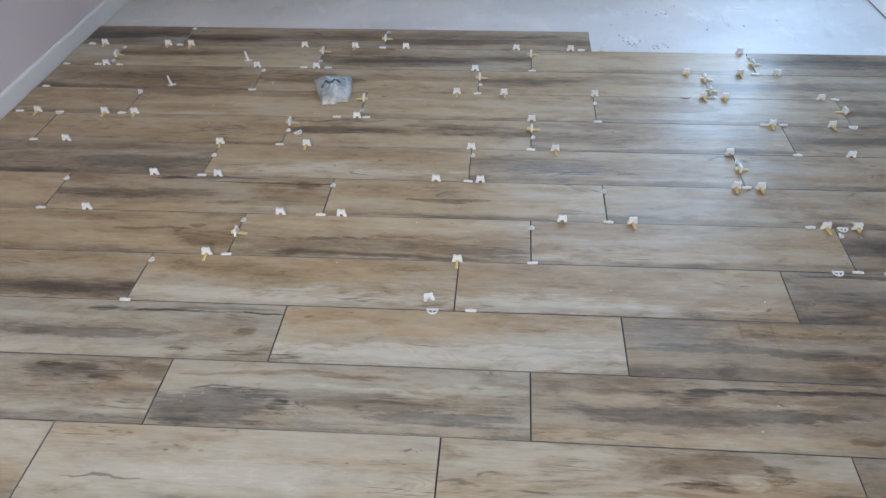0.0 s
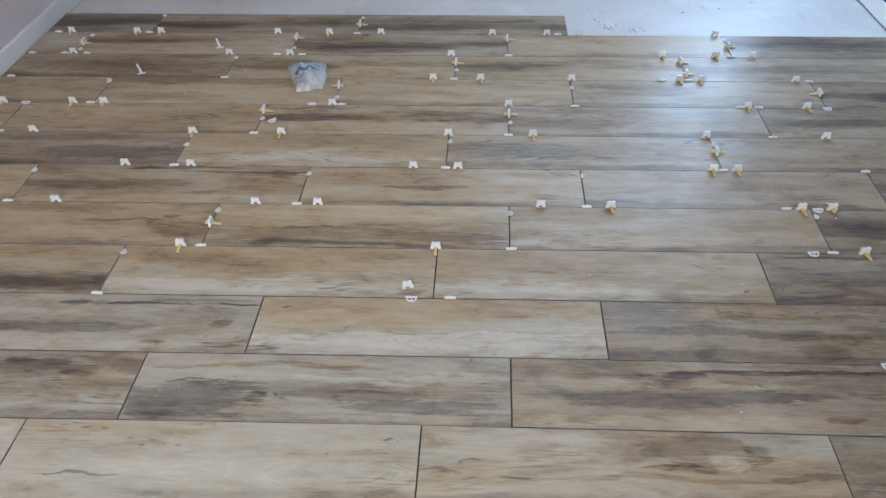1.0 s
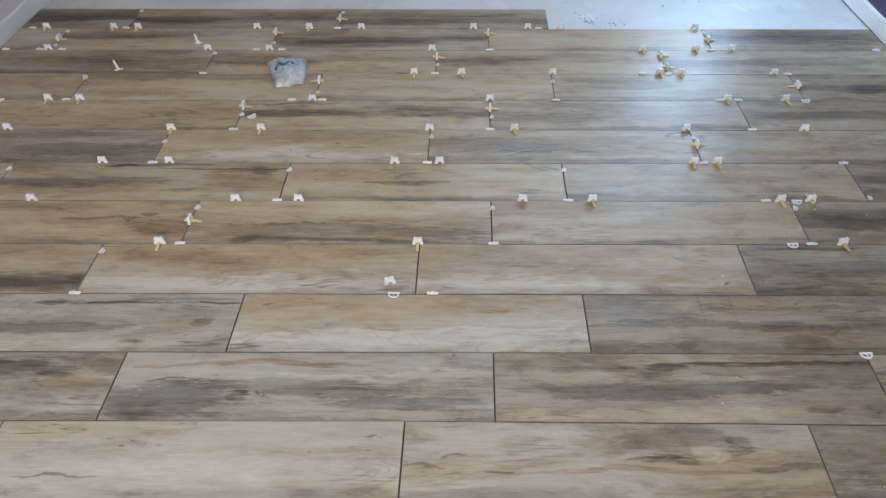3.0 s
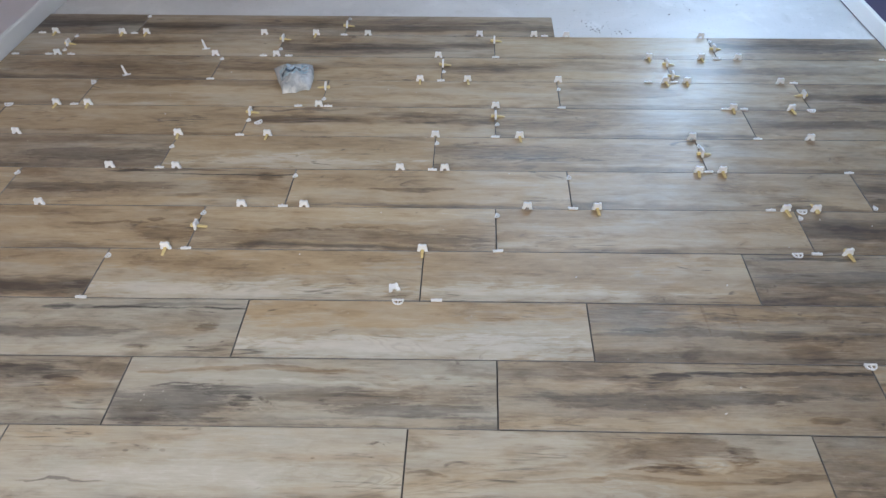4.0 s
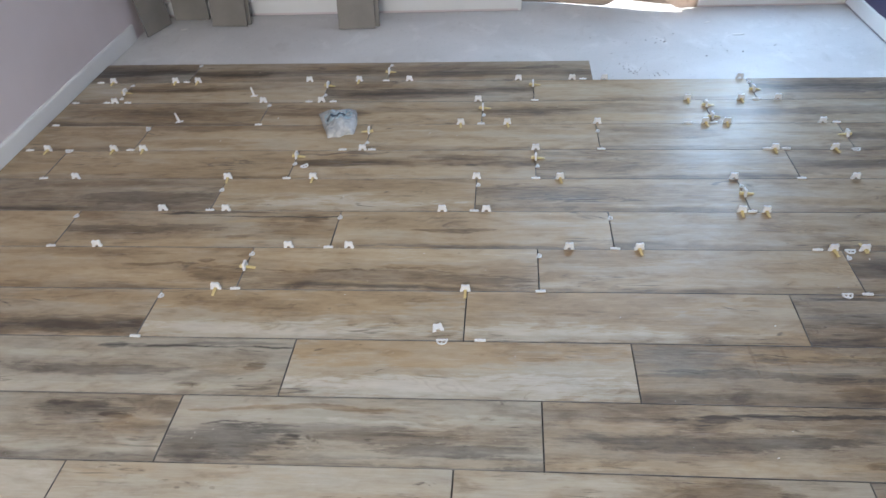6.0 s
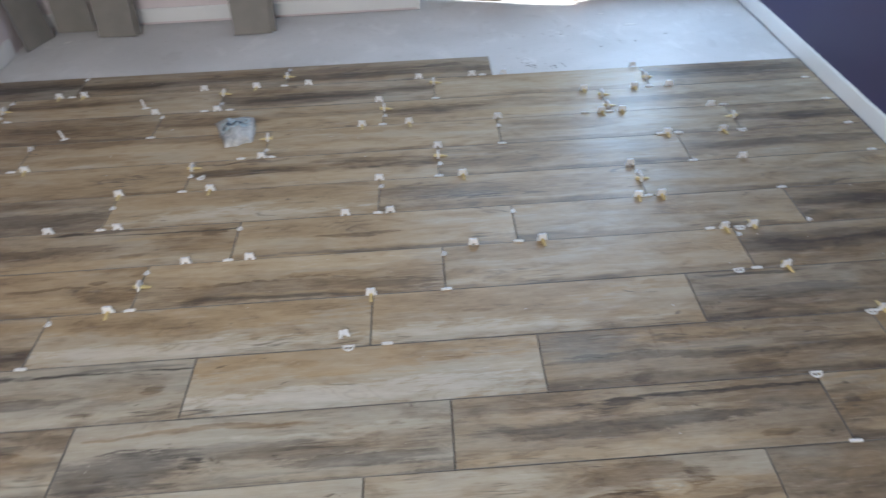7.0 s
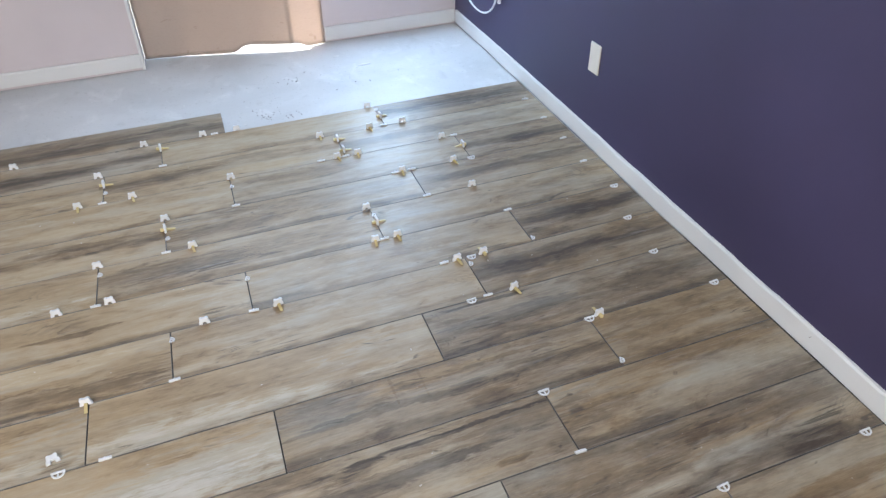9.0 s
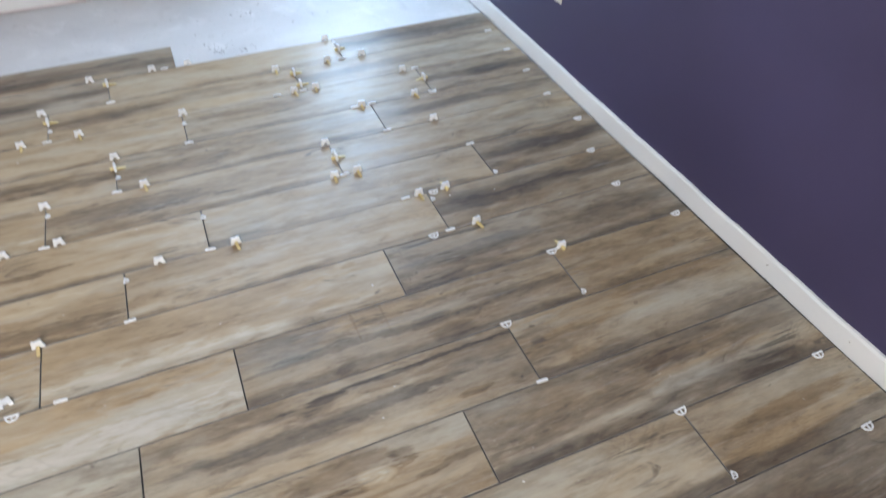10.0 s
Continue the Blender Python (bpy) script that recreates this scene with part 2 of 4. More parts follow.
WOOD = plank_wood()
BODY = plain("porcelain_body", (0.11, 0.105, 0.10), (0.24, 0.235, 0.23), 0.5, 14)
CONCRETE = concrete()
MORTAR = plain("dark_mortar", (0.025, 0.023, 0.022), (0.06, 0.055, 0.052), 0.9, 40)
MAUVE = painted("mauve_wall_paint", (0.61, 0.555, 0.575), 0.6, 0.05)
PURPLE = painted("purple_wall_paint", (0.051, 0.044, 0.100), 0.5, 0.10)
WHITE_TRIM = painted("white_trim_paint", (0.69, 0.705, 0.71), 0.45, 0.05, 0.1)
CEILING = painted("white_ceiling_paint", (0.78, 0.77, 0.75), 0.8, 0.03)
WHITE_PLASTIC = plain("white_plastic", (0.66, 0.68, 0.71), (0.76, 0.78, 0.80), 0.38, 60)
YELLOW_PLASTIC = plain("yellow_plastic", (0.58, 0.47, 0.21), (0.66, 0.56, 0.30), 0.4, 60)
CREAM_PLASTIC = plain("cream_plastic", (0.66, 0.63, 0.57), (0.72, 0.69, 0.63), 0.35, 20)
KRAFT = kraft()
BAG = clear_bag()
BLUE_PRINT = plain("blue_print", (0.20, 0.33, 0.40), (0.48, 0.58, 0.64), 0.35, 40)
NAVY_PRINT = plain("navy_print", (0.03, 0.05, 0.08), (0.08, 0.13, 0.18), 0.35, 40)
GLASS = glass()
GREY_BACK = plain("grey_brown_porcelain", (0.17, 0.16, 0.145), (0.235, 0.22, 0.20), 0.6, 5)
CHIP = plain("dark_crumbs", (0.24, 0.23, 0.22), (0.48, 0.47, 0.46), 0.9, 50)
PAPER = plain("white_scrap", (0.66, 0.66, 0.65), (0.78, 0.78, 0.77), 0.7, 40)
EARTH = plain("pale_outdoor_ground", (0.42, 0.40, 0.37), (0.58, 0.56, 0.52), 0.9, 3)


# ---------------------------------------------------------------- mesh helpers
def link(name, bm, material, parent=None, label="", kind="", smooth=False):
    mesh = bpy.data.meshes.new(name)
    bmesh.ops.recalc_face_normals(bm, faces=bm.faces)
    bm.to_mesh(mesh)
    bm.free()
    for p in mesh.polygons:
        p.use_smooth = smooth
    mesh.materials.append(material)
    ob = new(name, mesh)
    ob.parent = parent
    return tagged(ob, label, kind=kind)


part = link


def add_box(bm, x0, y0, z0, x1, y1, z1):
    r = bmesh.ops.create_cube(bm, size=1)
    bmesh.ops.scale(bm, vec=(x1 - x0, y1 - y0, z1 - z0), verts=r["verts"])
    bmesh.ops.translate(bm, vec=((x0 + x1) / 2, (y0 + y1) / 2, (z0 + z1) / 2), verts=r["verts"])
    return r["verts"]


def box(x0, y0, z0, x1, y1, z1, bevel=0.0):
    bm = bmesh.new()
    add_box(bm, x0, y0, z0, x1, y1, z1)
    if bevel:
        bmesh.ops.bevel(bm, geom=bm.edges[:], offset=bevel, segments=2, affect="EDGES", profile=0.5)
    return bm


def prism(points, z0, z1, bm=None):
    """An upright prism over a plan outline."""
    bm = bm or bmesh.new()
    low = [bm.verts.new((x, y, z0)) for x, y in points]
    high = [bm.verts.new((x, y, z1)) for x, y in points]
    n = len(points)
    bm.faces.new(low[::-1])
    bm.faces.new(high)
    for i in range(n):
        bm.faces.new((low[i], low[(i + 1) % n], high[(i + 1) % n], high[i]))
    return bm


def slab_xz(points, y0, y1, bm=None):
    """A plate cut to an outline in x and z, from y0 to y1."""
    bm = bm or bmesh.new()
    a = [bm.verts.new((x, y0, z)) for x, z in points]
    b = [bm.verts.new((x, y1, z)) for x, z in points]
    n = len(points)
    bm.faces.new(a)
    bm.faces.new(b[::-1])
    for i in range(n):
        bm.faces.new((a[i], b[i], b[(i + 1) % n], a[(i + 1) % n]))
    return bm


def sweep(path, profile, bm=None, uneven=0.0):
    """Sweeps a profile (offset to the right of the way, height) along a plan path."""
    bm = bm or bmesh.new()
    rings = []
    for i, p in enumerate(path):
        a, b = Vector(path[max(0, i - 1)]), Vector(path[min(len(path) - 1, i + 1)])
        d = (b - a).normalized()
        side = Vector((d.y, -d.x))
        lift = uneven * noise.noise((p[0] * 9, p[1] * 9, 0.5)) + uneven * 0.6 * noise.noise((p[0] * 31, p[1] * 31, 3.5))
        rings.append([bm.verts.new((p[0] + side.x * o, p[1] + side.y * o, h + (lift if h > 0.04 else 0))) for o, h in profile])
    n = len(profile)
    for r, s in zip(rings, rings[1:]):
        for j in range(n):
            bm.faces.new((r[j], r[(j + 1) % n], s[(j + 1) % n], s[j]))
    bm.faces.new(rings[0][::-1])
    bm.faces.new(rings[-1])
    return bm


# ---------------------------------------------------------------- plan
JOINT = 0.0028           # along the rows
FAR_END_JOINT = 0.0024   # between plank ends towards the window
FAR_JOINT = 0.0015       # along the rows towards the window
END_JOINT = 0.0030       # between plank ends
SLAB = -0.014           # the bare slab lies lower than the tiles
BACK = -2.70
CEIL = 2.44


RIGHT_Y, RIGHT_X = (BACK, -0.35, 0.10, 1.0, 1.5, 2.1, 3.1), (1.690, 1.721, 1.730, 1.759, 1.776, 1.799, 1.822)


def right_face(y):
    """Face of the purple wall's baseboard."""
    return float(np.interp(y, RIGHT_Y, RIGHT_X))


def left_face(y):
    return -2.040 + 0.026 * (y - 1.4)


def far_face(x):
    return 2.912 + 0.0155 * (x + 0.7)


BOARD = 0.012           # thickness of the baseboards
BOARD_TOP = 0.073

# slab, mortar, ground outside
tagged(link("floor", box(-2.3, BACK - 0.1, SLAB - 0.12, 2.1, 3.60, SLAB), CONCRETE), "bare dusty grey concrete slab beside the new tiles", "floor", kind="structure")
tagged(link("ground", box(-30, 3.60, -0.30, 30, 60, -0.03), EARTH), "pale sunlit ground outside the doorway", "ground", kind="structure")

# walls
right_points = [(right_face(y) + BOARD, y) for y in RIGHT_Y]
tagged(link("wall_right", prism(right_points + [(2.10, 3.10), (2.10, BACK)], SLAB - 0.10, CEIL), PURPLE), "deep purple painted wall with a white baseboard", "wall", kind="structure")
tagged(link("wall_left", prism([(left_face(BACK) - BOARD, BACK), (left_face(3.1) - BOARD, 3.10), (-2.30, 3.10), (-2.30, BACK)], SLAB - 0.10, CEIL), MAUVE), "dusty mauve painted wall with a white baseboard", "wall", kind="structure")

DOOR_L, DOOR_R, DOOR_TOP = 0.055, 1.005, 2.05
WIN_L, WIN_R, WIN_LOW, WIN_TOP = 1.10, 1.64, 0.40, 1.95


def far_block(x0, x1, z0, z1, bm):
    prism([(x0, far_face(x0) + BOARD), (x1, far_face(x1) + BOARD), (x1, 3.10), (x0, 3.10)], z0, z1, bm)


bm = bmesh.new()
x_l, x_r = left_face(2.95) - BOARD, right_face(3.0) + BOARD
far_block(x_l, DOOR_L, SLAB - 0.1, CEIL, bm)
far_block(DOOR_L, DOOR_R, DOOR_TOP, CEIL, bm)
far_block(DOOR_R, WIN_L, SLAB - 0.1, CEIL, bm)
far_block(WIN_L, WIN_R, SLAB - 0.1, WIN_LOW, bm)
far_block(WIN_L, WIN_R, WIN_TOP, CEIL, bm)
far_block(WIN_R, x_r, SLAB - 0.1, CEIL, bm)
tagged(link("wall_far", bm, MAUVE), "mauve painted wall with a doorway covered by brown sheet", "wall", kind="structure")

# unseen rear wall; its opening is added to let the fill lamp in
bm = bmesh.new()
for x0, x1, z0, z1 in ((-2.30, -1.40, SLAB - 0.1, CEIL), (0.10, 2.10, SLAB - 0.1, CEIL), (-1.40, 0.10, SLAB - 0.1, 1.08), (-1.40, 0.10, 2.22, CEIL)):
    add_box(bm, x0, BACK - 0.14, z0, x1, BACK, z1)
tagged(link("wall_rear", bm, MAUVE), "mauve painted wall, out of view, with an added opening for fill light", "wall", kind="structure")
tagged(link("ceiling", box(-2.30, BACK - 0.14, CEIL, 2.10, 3.10, CEIL + 0.1), CEILING), "plain white painted ceiling", "ceiling", kind="structure")

# baseboards
PROFILE = [(0, SLAB + 0.003), (BOARD, SLAB + 0.003), (BOARD, BOARD_TOP - 0.008), (BOARD - 0.004, BOARD_TOP), (0, BOARD_TOP)]


def baseboard(name, path, label, flip=False, low=0.0):
    prof = [(-o, h + (low if h < 0 else 0)) for o, h in PROFILE]
    prof = prof[::-1] if flip else [(-o, h) for o, h in prof]
    return tagged(link(name, sweep(path, prof, None, 0.0026), WHITE_TRIM), label, "baseboard", kind="structure")


def wobble(y):
    return 0.0016 * math.sin(5.3 * y) + 0.0010 * math.sin(13.0 * y + 1)


rp = [(right_face(y) + BOARD + 0.001 + wobble(y), y) for y in np.arange(BACK, 2.95, 0.03)]
baseboard("baseboard", rp, "white painted baseboard along the purple wall", flip=True, low=0.009)
lp = [(left_face(y) - BOARD - 0.001 + wobble(y), y) for y in np.arange(BACK, 2.58, 0.03)]
baseboard("baseboard", lp, "white painted baseboard along the mauve wall")
fl = [(x, far_face(x) + BOARD - 0.001 + 0.5 * wobble(x)) for x in (*np.arange(-1.99, DOOR_L - 0.03, 0.06), DOOR_L - 0.0125)]
baseboard("baseboard", fl, "white painted baseboard with a dark gap below", low=0.013)
fr = [(x, far_face(x) + BOARD - 0.001 + 0.5 * wobble(x)) for x in (*np.arange(DOOR_R + 0.026, 1.80, 0.06), right_face(2.95) + 0.002)]
baseboard("baseboard", fr, "white painted baseboard beside the covered doorway", low=0.010)

# doorway: white corner bead, reveal
trim = tagged(link("trim", box(DOOR_L - 0.012, far_face(DOOR_L) - 0.002, SLAB + 0.003, DOOR_L + 0.004, 3.11, DOOR_TOP, 0.002), WHITE_TRIM), "white corner edge of the doorway", "trim", kind="structure")
tagged(link("trim", box(DOOR_R - 0.004, far_face(DOOR_R) + 0.004, SLAB + 0.003, DOOR_R + 0.004, 3.11, DOOR_TOP, 0.002), WHITE_TRIM), "white edge of the doorway", "trim", kind="structure")

# window in the far wall
win = tagged(new("window_1"), "white framed window with clear glass", "window", kind="structure")
win.location = (WIN_L, 3.04, WIN_LOW)
ww, wh = WIN_R - WIN_L, WIN_TOP - WIN_LOW
bm = bmesh.new()
for a in ((0, 0, 0.04, wh), (ww - 0.04, 0, ww, wh), (0.04, 0, ww - 0.04, 0.04), (0.04, wh - 0.04, ww - 0.04, wh)):
    add_box(bm, a[0], -0.02, a[1], a[2], 0.03, a[3])
part("window_frame", bm, WHITE_TRIM, win)
pane = part("pane", box(0.04, 0.01, 0.04, ww - 0.04, 0.016, wh - 0.04), GLASS, win)


# ---------------------------------------------------------------- brown sheet over the doorway
def brown_sheet():
    """A stiff sheet hung across the doorway, folded near one edge, its lower edge lifted in one stretch."""
    # the unseen top edge is kept low so the doorway fill passes over
    top, n, rows, fold = 1.38, 50, 12, 40
    grid = []
    for i in range(n + 1):
        s = i / n
        x = 0.062 + 0.963 * s
        y = 3.065 - 0.200 * s + 0.008 * math.sin(7 * s)
        if s > 0.80:
            y += 0.068 * (s - 0.80) / 0.20
        lift = 0.5 * (math.tanh((x - 0.555) / 0.03) - math.tanh((x - 0.895) / 0.025))
        low = -0.010 + lift * (0.045 - 0.018 * max(0, (x - 0.6) / 0.35))
        col = []
        for j in range(rows + 1):
            h = j / rows
            z = low + (top - low) * h ** 1.6
            col.append((x - 0.006 * h * s, y + 0.008 * math.sin(4 * h + 3 * s) * (1 - s), z))
        grid.append(col)
    root = tagged(new("door_cover"), "tan brown cardboard sheet hung across the doorway, lifted at the bottom", "cardboard sheet")
    for name, first, last in (("panel", 0, fold), ("folded_flap", fold, n)):
        bm = bmesh.new()
        made = [[bm.verts.new(p) for p in col] for col in grid[first:last + 1]]
        for a, b in zip(made, made[1:]):
            for j in range(rows):
                bm.faces.new((a[j], b[j], b[j + 1], a[j + 1]))
        bmesh.ops.solidify(bm, geom=bm.faces[:], thickness=0.004)
        part(name, bm, KRAFT, root, smooth=True)


brown_sheet()

# ---------------------------------------------------------------- on the purple wall
y_p, z_p = 1.378, 0.366
plate = tagged(new("wall_plate"), "cream plastic wall plate on the purple wall", "wall plate")
x_p = right_face(y_p) + BOARD
plate.matrix_world = pose(x_p, y_p, z_p, 0, 0, 0)
bm = box(-0.006, -0.036, -0.060, 0.0005, 0.036, 0.060, 0.0025)
cover = part("cover", bm, CREAM_PLASTIC, plate)
for dz in (-0.042, 0.042):
    bm = bmesh.new()
    bmesh.ops.create_cone(bm, cap_ends=True, segments=12, radius1=0.003, radius2=0.003, depth=0.0016, matrix=pose(-0.0064, 0, dz, 0, 90, 0))
    part("screw", bm, CREAM_PLASTIC, cover)


def tube(points, radius, name, material, parent=None):
    data = bpy.data.curves.new(name, "CURVE")
    data.dimensions, data.bevel_depth, data.bevel_resolution = "3D", radius, 3
    s = data.splines.new("POLY")
    s.points.add(len(points) - 1)
    for q, p in zip(s.points, points):
        q.co = (*p, 1)
    ob = new(name, data)
    ob.data.materials.append(material)
    ob.parent = parent
    return ob


def wall_loop():
    """A white cable loop that hangs low on the wall, and a short end beside it."""
    root = tagged(new("cable_loop"), "white cable looped on the purple wall near the corner", "cable")
    root.location = (right_face(2.62) + BOARD - 0.006, 2.62, 0.345)
    pts = []
    for i in range(49):
        a = 2 * math.pi * i / 48
        y, z = 0.27 * math.cos(a), 0.17 * math.sin(a)
        pts.append((0.0495 * y, y, z))
    tube(pts, 0.005, "loop", WHITE_PLASTIC, root)
    tube([(0.0495 * -0.31, -0.31, -0.045), (0.0495 * -0.31, -0.31, 0.14)], 0.009, "cable_end", WHITE_PLASTIC, root)


wall_loop()


# ---------------------------------------------------------------- planks
def plank_mesh(corners, thick, edge=0.0007):
    """One plank: an outline with eased upper edges, about its own origin."""
    bm = bmesh.new()
    cx = sum(p[0] for p in corners) / 4
    cy = sum(p[1] for p in corners) / 4
    ring = []
    for inset, z in ((0, -thick), (0, -edge), (edge, 0)):
        r = []
        for x, y in corners:
            sx = -1 if x > cx else 1
            sy = -1 if y > cy else 1
            r.append(bm.verts.new((x + sx * inset, y + sy * inset, z)))
        ring.append(r)
    bm.faces.new(ring[0][::-1])
    bm.faces.new(ring[2])
    for a, b in zip(ring, ring[1:]):
        for i in range(4):
            bm.faces.new((a[i], a[(i + 1) % 4], b[(i + 1) % 4], b[i])).material_index = 1
    return bm


def leaning_plank(x, y, angle_z, lean, tone, label, roll=0.0):
    """A spare plank that stands on its end and leans back."""
    half = 0.0995
    bm = plank_mesh([(0, -half), (0.915, -half), (0.915, half), (0, half)], 0.0095)
    ob = tagged(link("spare_plank", bm, GREY_BACK), label, "floor plank", "spare planks against the wall")
    m = Matrix(((0, 1, 0, 0), (0, 0, -1, 0), (1, 0, 0, 0), (0, 0, 0, 1)))  # length up, width across, face to the room
    ob.matrix_world = pose(x, y, SLAB + 0.004, 0, 0, angle_z) @ pose(0, 0, 0, -lean, roll, 0) @ m
    ob.data.materials.append(BODY)
    ob.color = (*tone, -1)
    return ob


leaning_plank(-0.832, 2.690, 2, 14, (0.50, 0.30, 0.5), "grey-beige plank leaning against the mauve wall")
leaning_plank(-0.812, 2.715, 0, 14, (0.42, 0.25, 0.5), "pale plank leaning behind another plank")
leaning_plank(-1.550, 2.745, -3, 11, (0.62, 0.35, 0.5), "grey-brown plank leaning against the mauve wall")
leaning_plank(-1.535, 2.770, 1, 11, (0.55, 0.30, 0.5), "grey-brown plank leaning behind another plank")
leaning_plank(-1.795, 2.845, 0, 4, (0.70, 0.05, 0.5), "dark grey plank standing close to the wall")
leaning_plank(-1.925, 2.700, 72, 7.5, (0.62, 0.30, 0.5), "dark brown plank leaning in the corner")


# ---------------------------------------------------------------- clips and spacers
def flat_ring(radius, inner, height, thick, centre_y=0.0, steps=12):
    """Half a flat ring lying in x and y, bulging to -y."""
    bm = bmesh.new()
    rings = []
    for i in range(steps + 1):
        a = math.pi + math.pi * i / steps
        c, s = math.cos(a), math.sin(a) * height
        rings.append([bm.verts.new((r * c, centre_y + r * s, z)) for r, z in ((inner, 0), (radius, 0), (radius, thick), (inner, thick))])
    for a, b in zip(rings, rings[1:]):
        for j in range(4):
            bm.faces.new((a[j], a[(j + 1) % 4], b[(j + 1) % 4], b[j]))
    bm.faces.new(rings[0][::-1])
    bm.faces.new(rings[-1])
    return bm


def make_clip(wedge):
    """A levelling clip: flange, arched loop with a thick bridge, and the wedge driven through it."""
    root = new("levelling_clip")
    for x0, x1 in ((-0.0165, -0.0062), (0.0062, 0.0165)):
        part("foot", box(x0, -0.0035, 0.0002, x1, 0.0035, 0.0026, 0.0008), WHITE_PLASTIC, root)
    half = [(0.0, 0.0092), (0.0046, 0.0086), (0.0062, 0.0024), (0.0160, 0.0024), (0.0150, 0.0092), (0.0124, 0.0122), (0.0120, 0.0150), (0.0134, 0.0166),
            (0.0130, 0.0220), (0.0106, 0.0252), (0.0062, 0.0256), (0.0048, 0.0240), (0.0, 0.0236)]
    outline = half + [(-x, z) for x, z in half[-2:0:-1]]
    part("loop", slab_xz(outline, -0.0038, 0.0038), WHITE_PLASTIC, root)
    if wedge:
        bm = bmesh.new()
        side = [(0.017, 0.0026), (-0.034, 0.0026), (-0.034, 0.0042), (0.010, 0.0120), (0.017, 0.0120)]
        a = [bm.verts.new((-0.0042, y, z)) for y, z in side]
        b = [bm.verts.new((0.0042, y, z)) for y, z in side]
        bm.faces.new(a)
        bm.faces.new(b[::-1])
        for i in range(len(side)):
            j = (i + 1) % len(side)
            bm.faces.new((a[i], b[i], b[j], a[j]))
        for i in range(6):
            y = -0.031 + 0.006 * i
            z = 0.0042 + (y + 0.034) * 0.177
            add_box(bm, -0.0039, y, z - 0.001, 0.0039, y + 0.0025, z + 0.0010)
        part("wedge", bm, YELLOW_PLASTIC, root, "ribbed yellow plastic wedge")
        tagged(root, "white tile levelling clip with a yellow wedge", "tile clip", "levelling clips on the floor")
    else:
        tagged(root, "white tile levelling clip standing in a joint", "tile clip", "levelling clips on the floor")
    return root


def make_bar():
    """A spacer pushed into a joint: only its bar and a stub show."""
    root = tagged(new("tile_spacer"), "white plastic spacer bar pushed into a tile joint", "tile spacer", "spacers in the joints")
    part("bar", box(-0.0155, -0.0042, 0.0002, 0.0155, 0.0042, 0.0062, 0.0015), WHITE_PLASTIC, root)
    part("stub", box(-0.0012, -0.0012, 0.0062, 0.0012, 0.0012, 0.011), WHITE_PLASTIC, root)
    return root


def make_half():
    """A half-round spacer lying flat: bar, half ring and middle rib."""
    root = tagged(new("tile_spacer"), "white half-round plastic spacer with two holes", "tile spacer", "spacers in the joints")
    part("bar", box(-0.0165, -0.0024, 0.0002, 0.0165, 0.0024, 0.0058, 0.0010), WHITE_PLASTIC, root)
    part("half_ring", flat_ring(0.0156, 0.0118, 0.95, 0.0040, -0.0020), WHITE_PLASTIC, root)
    part("rib", box(-0.0015, -0.0140, 0.0002, 0.0015, -0.003, 0.0042), WHITE_PLASTIC, root)
    return root


CLIP, WEDGED, BAR, HALF = make_clip(False), make_clip(True), make_bar(), make_half()
used = set()


def place(kind, x, y, turn=0.0, tip=0.0, z=0.0):
    """Puts the first of a kind down, and copies from then on."""
    m = pose(x, y, z + 0.0006, tip, 0, turn + random.uniform(-5, 5))
    if kind in used:
        return copy_thing(kind, m)
    used.add(kind)
    kind.matrix_world = m
    return kind


def line_y(n):
    """The joint between two rows of planks."""
    return (n - 1) * ROW


def line_at(n, x):
    """The same joint at x: the first rows fan out a little towards the purple wall."""
    drop = {3: 0.006, 2: 0.008, 1: 0.016, 0: 0.018}.get(n, 0.026 if n < 0 else 0.0)
    return line_y(n) - drop * max(0.0, x + 0.2) / 1.85


def on_line(n, clips=(), wedged=(), back=(), bars=(), halves=()):
    for xs, kind, turn in ((clips, CLIP, 0), (wedged, WEDGED, 0), (back, WEDGED, 180), (bars, BAR, 0), (halves, HALF, 0)):
        for x in xs:
            place(kind, x, line_at(n, x), turn + (random.uniform(-9, 9) if kind is WEDGED else 0))


def on_joint(row, x, wedge_at=(), half_at=(), back_at=()):
    """Things in an end joint: wedges laid along the row, half-round spacers turned along the joint."""
    for f in wedge_at:
        place(WEDGED, x, line_at(row, x) + f * ROW, 90)
    for f in back_at:
        place(WEDGED, x, line_at(row, x) + f * ROW, -90)
    for f in half_at:
        place(HALF, x, line_at(row, x) + f * ROW, 70).scale = (0.62, 0.75, 0.9)


on_line(-1, halves=[1.591])
on_line(0, halves=[1.210, 1.652])
on_line(1, bars=[0.947])
on_line(2, halves=[0.954])
on_line(3, bars=[-1.143, -0.153], halves=[-0.260, 1.679, 1.218], back=[1.253])
on_line(4, bars=[-0.908, 0.027, 0.977], wedged=[-0.968, -0.199, 1.068], halves=[0.919, 1.594])
on_line(5, clips=[-1.437, -0.786, -0.585, 0.130], wedged=[0.353, 0.955], back=[1.051], bars=[-1.597, -0.654, 0.277, 0.908], halves=[1.007, 1.625])
on_line(6, clips=[-1.285, -1.056, -0.289, -0.136], wedged=[0.730, 0.811], bars=[-1.115, -0.178, 0.765, 1.242], halves=[1.698])
on_line(7, clips=[-1.701, -0.172, 1.185, 0.758], wedged=[-0.783, -1.109, 0.134], bars=[-1.830, -0.885, 0.046, 0.998, 1.684])
on_line(8, clips=[-0.625, 0.056], wedged=[-1.914, -1.639, -1.517, 0.967, 1.190], bars=[-1.992, -1.572, -0.705, -0.589, 0.310, 0.938, 1.010, 1.703], halves=[-1.826, 1.268])
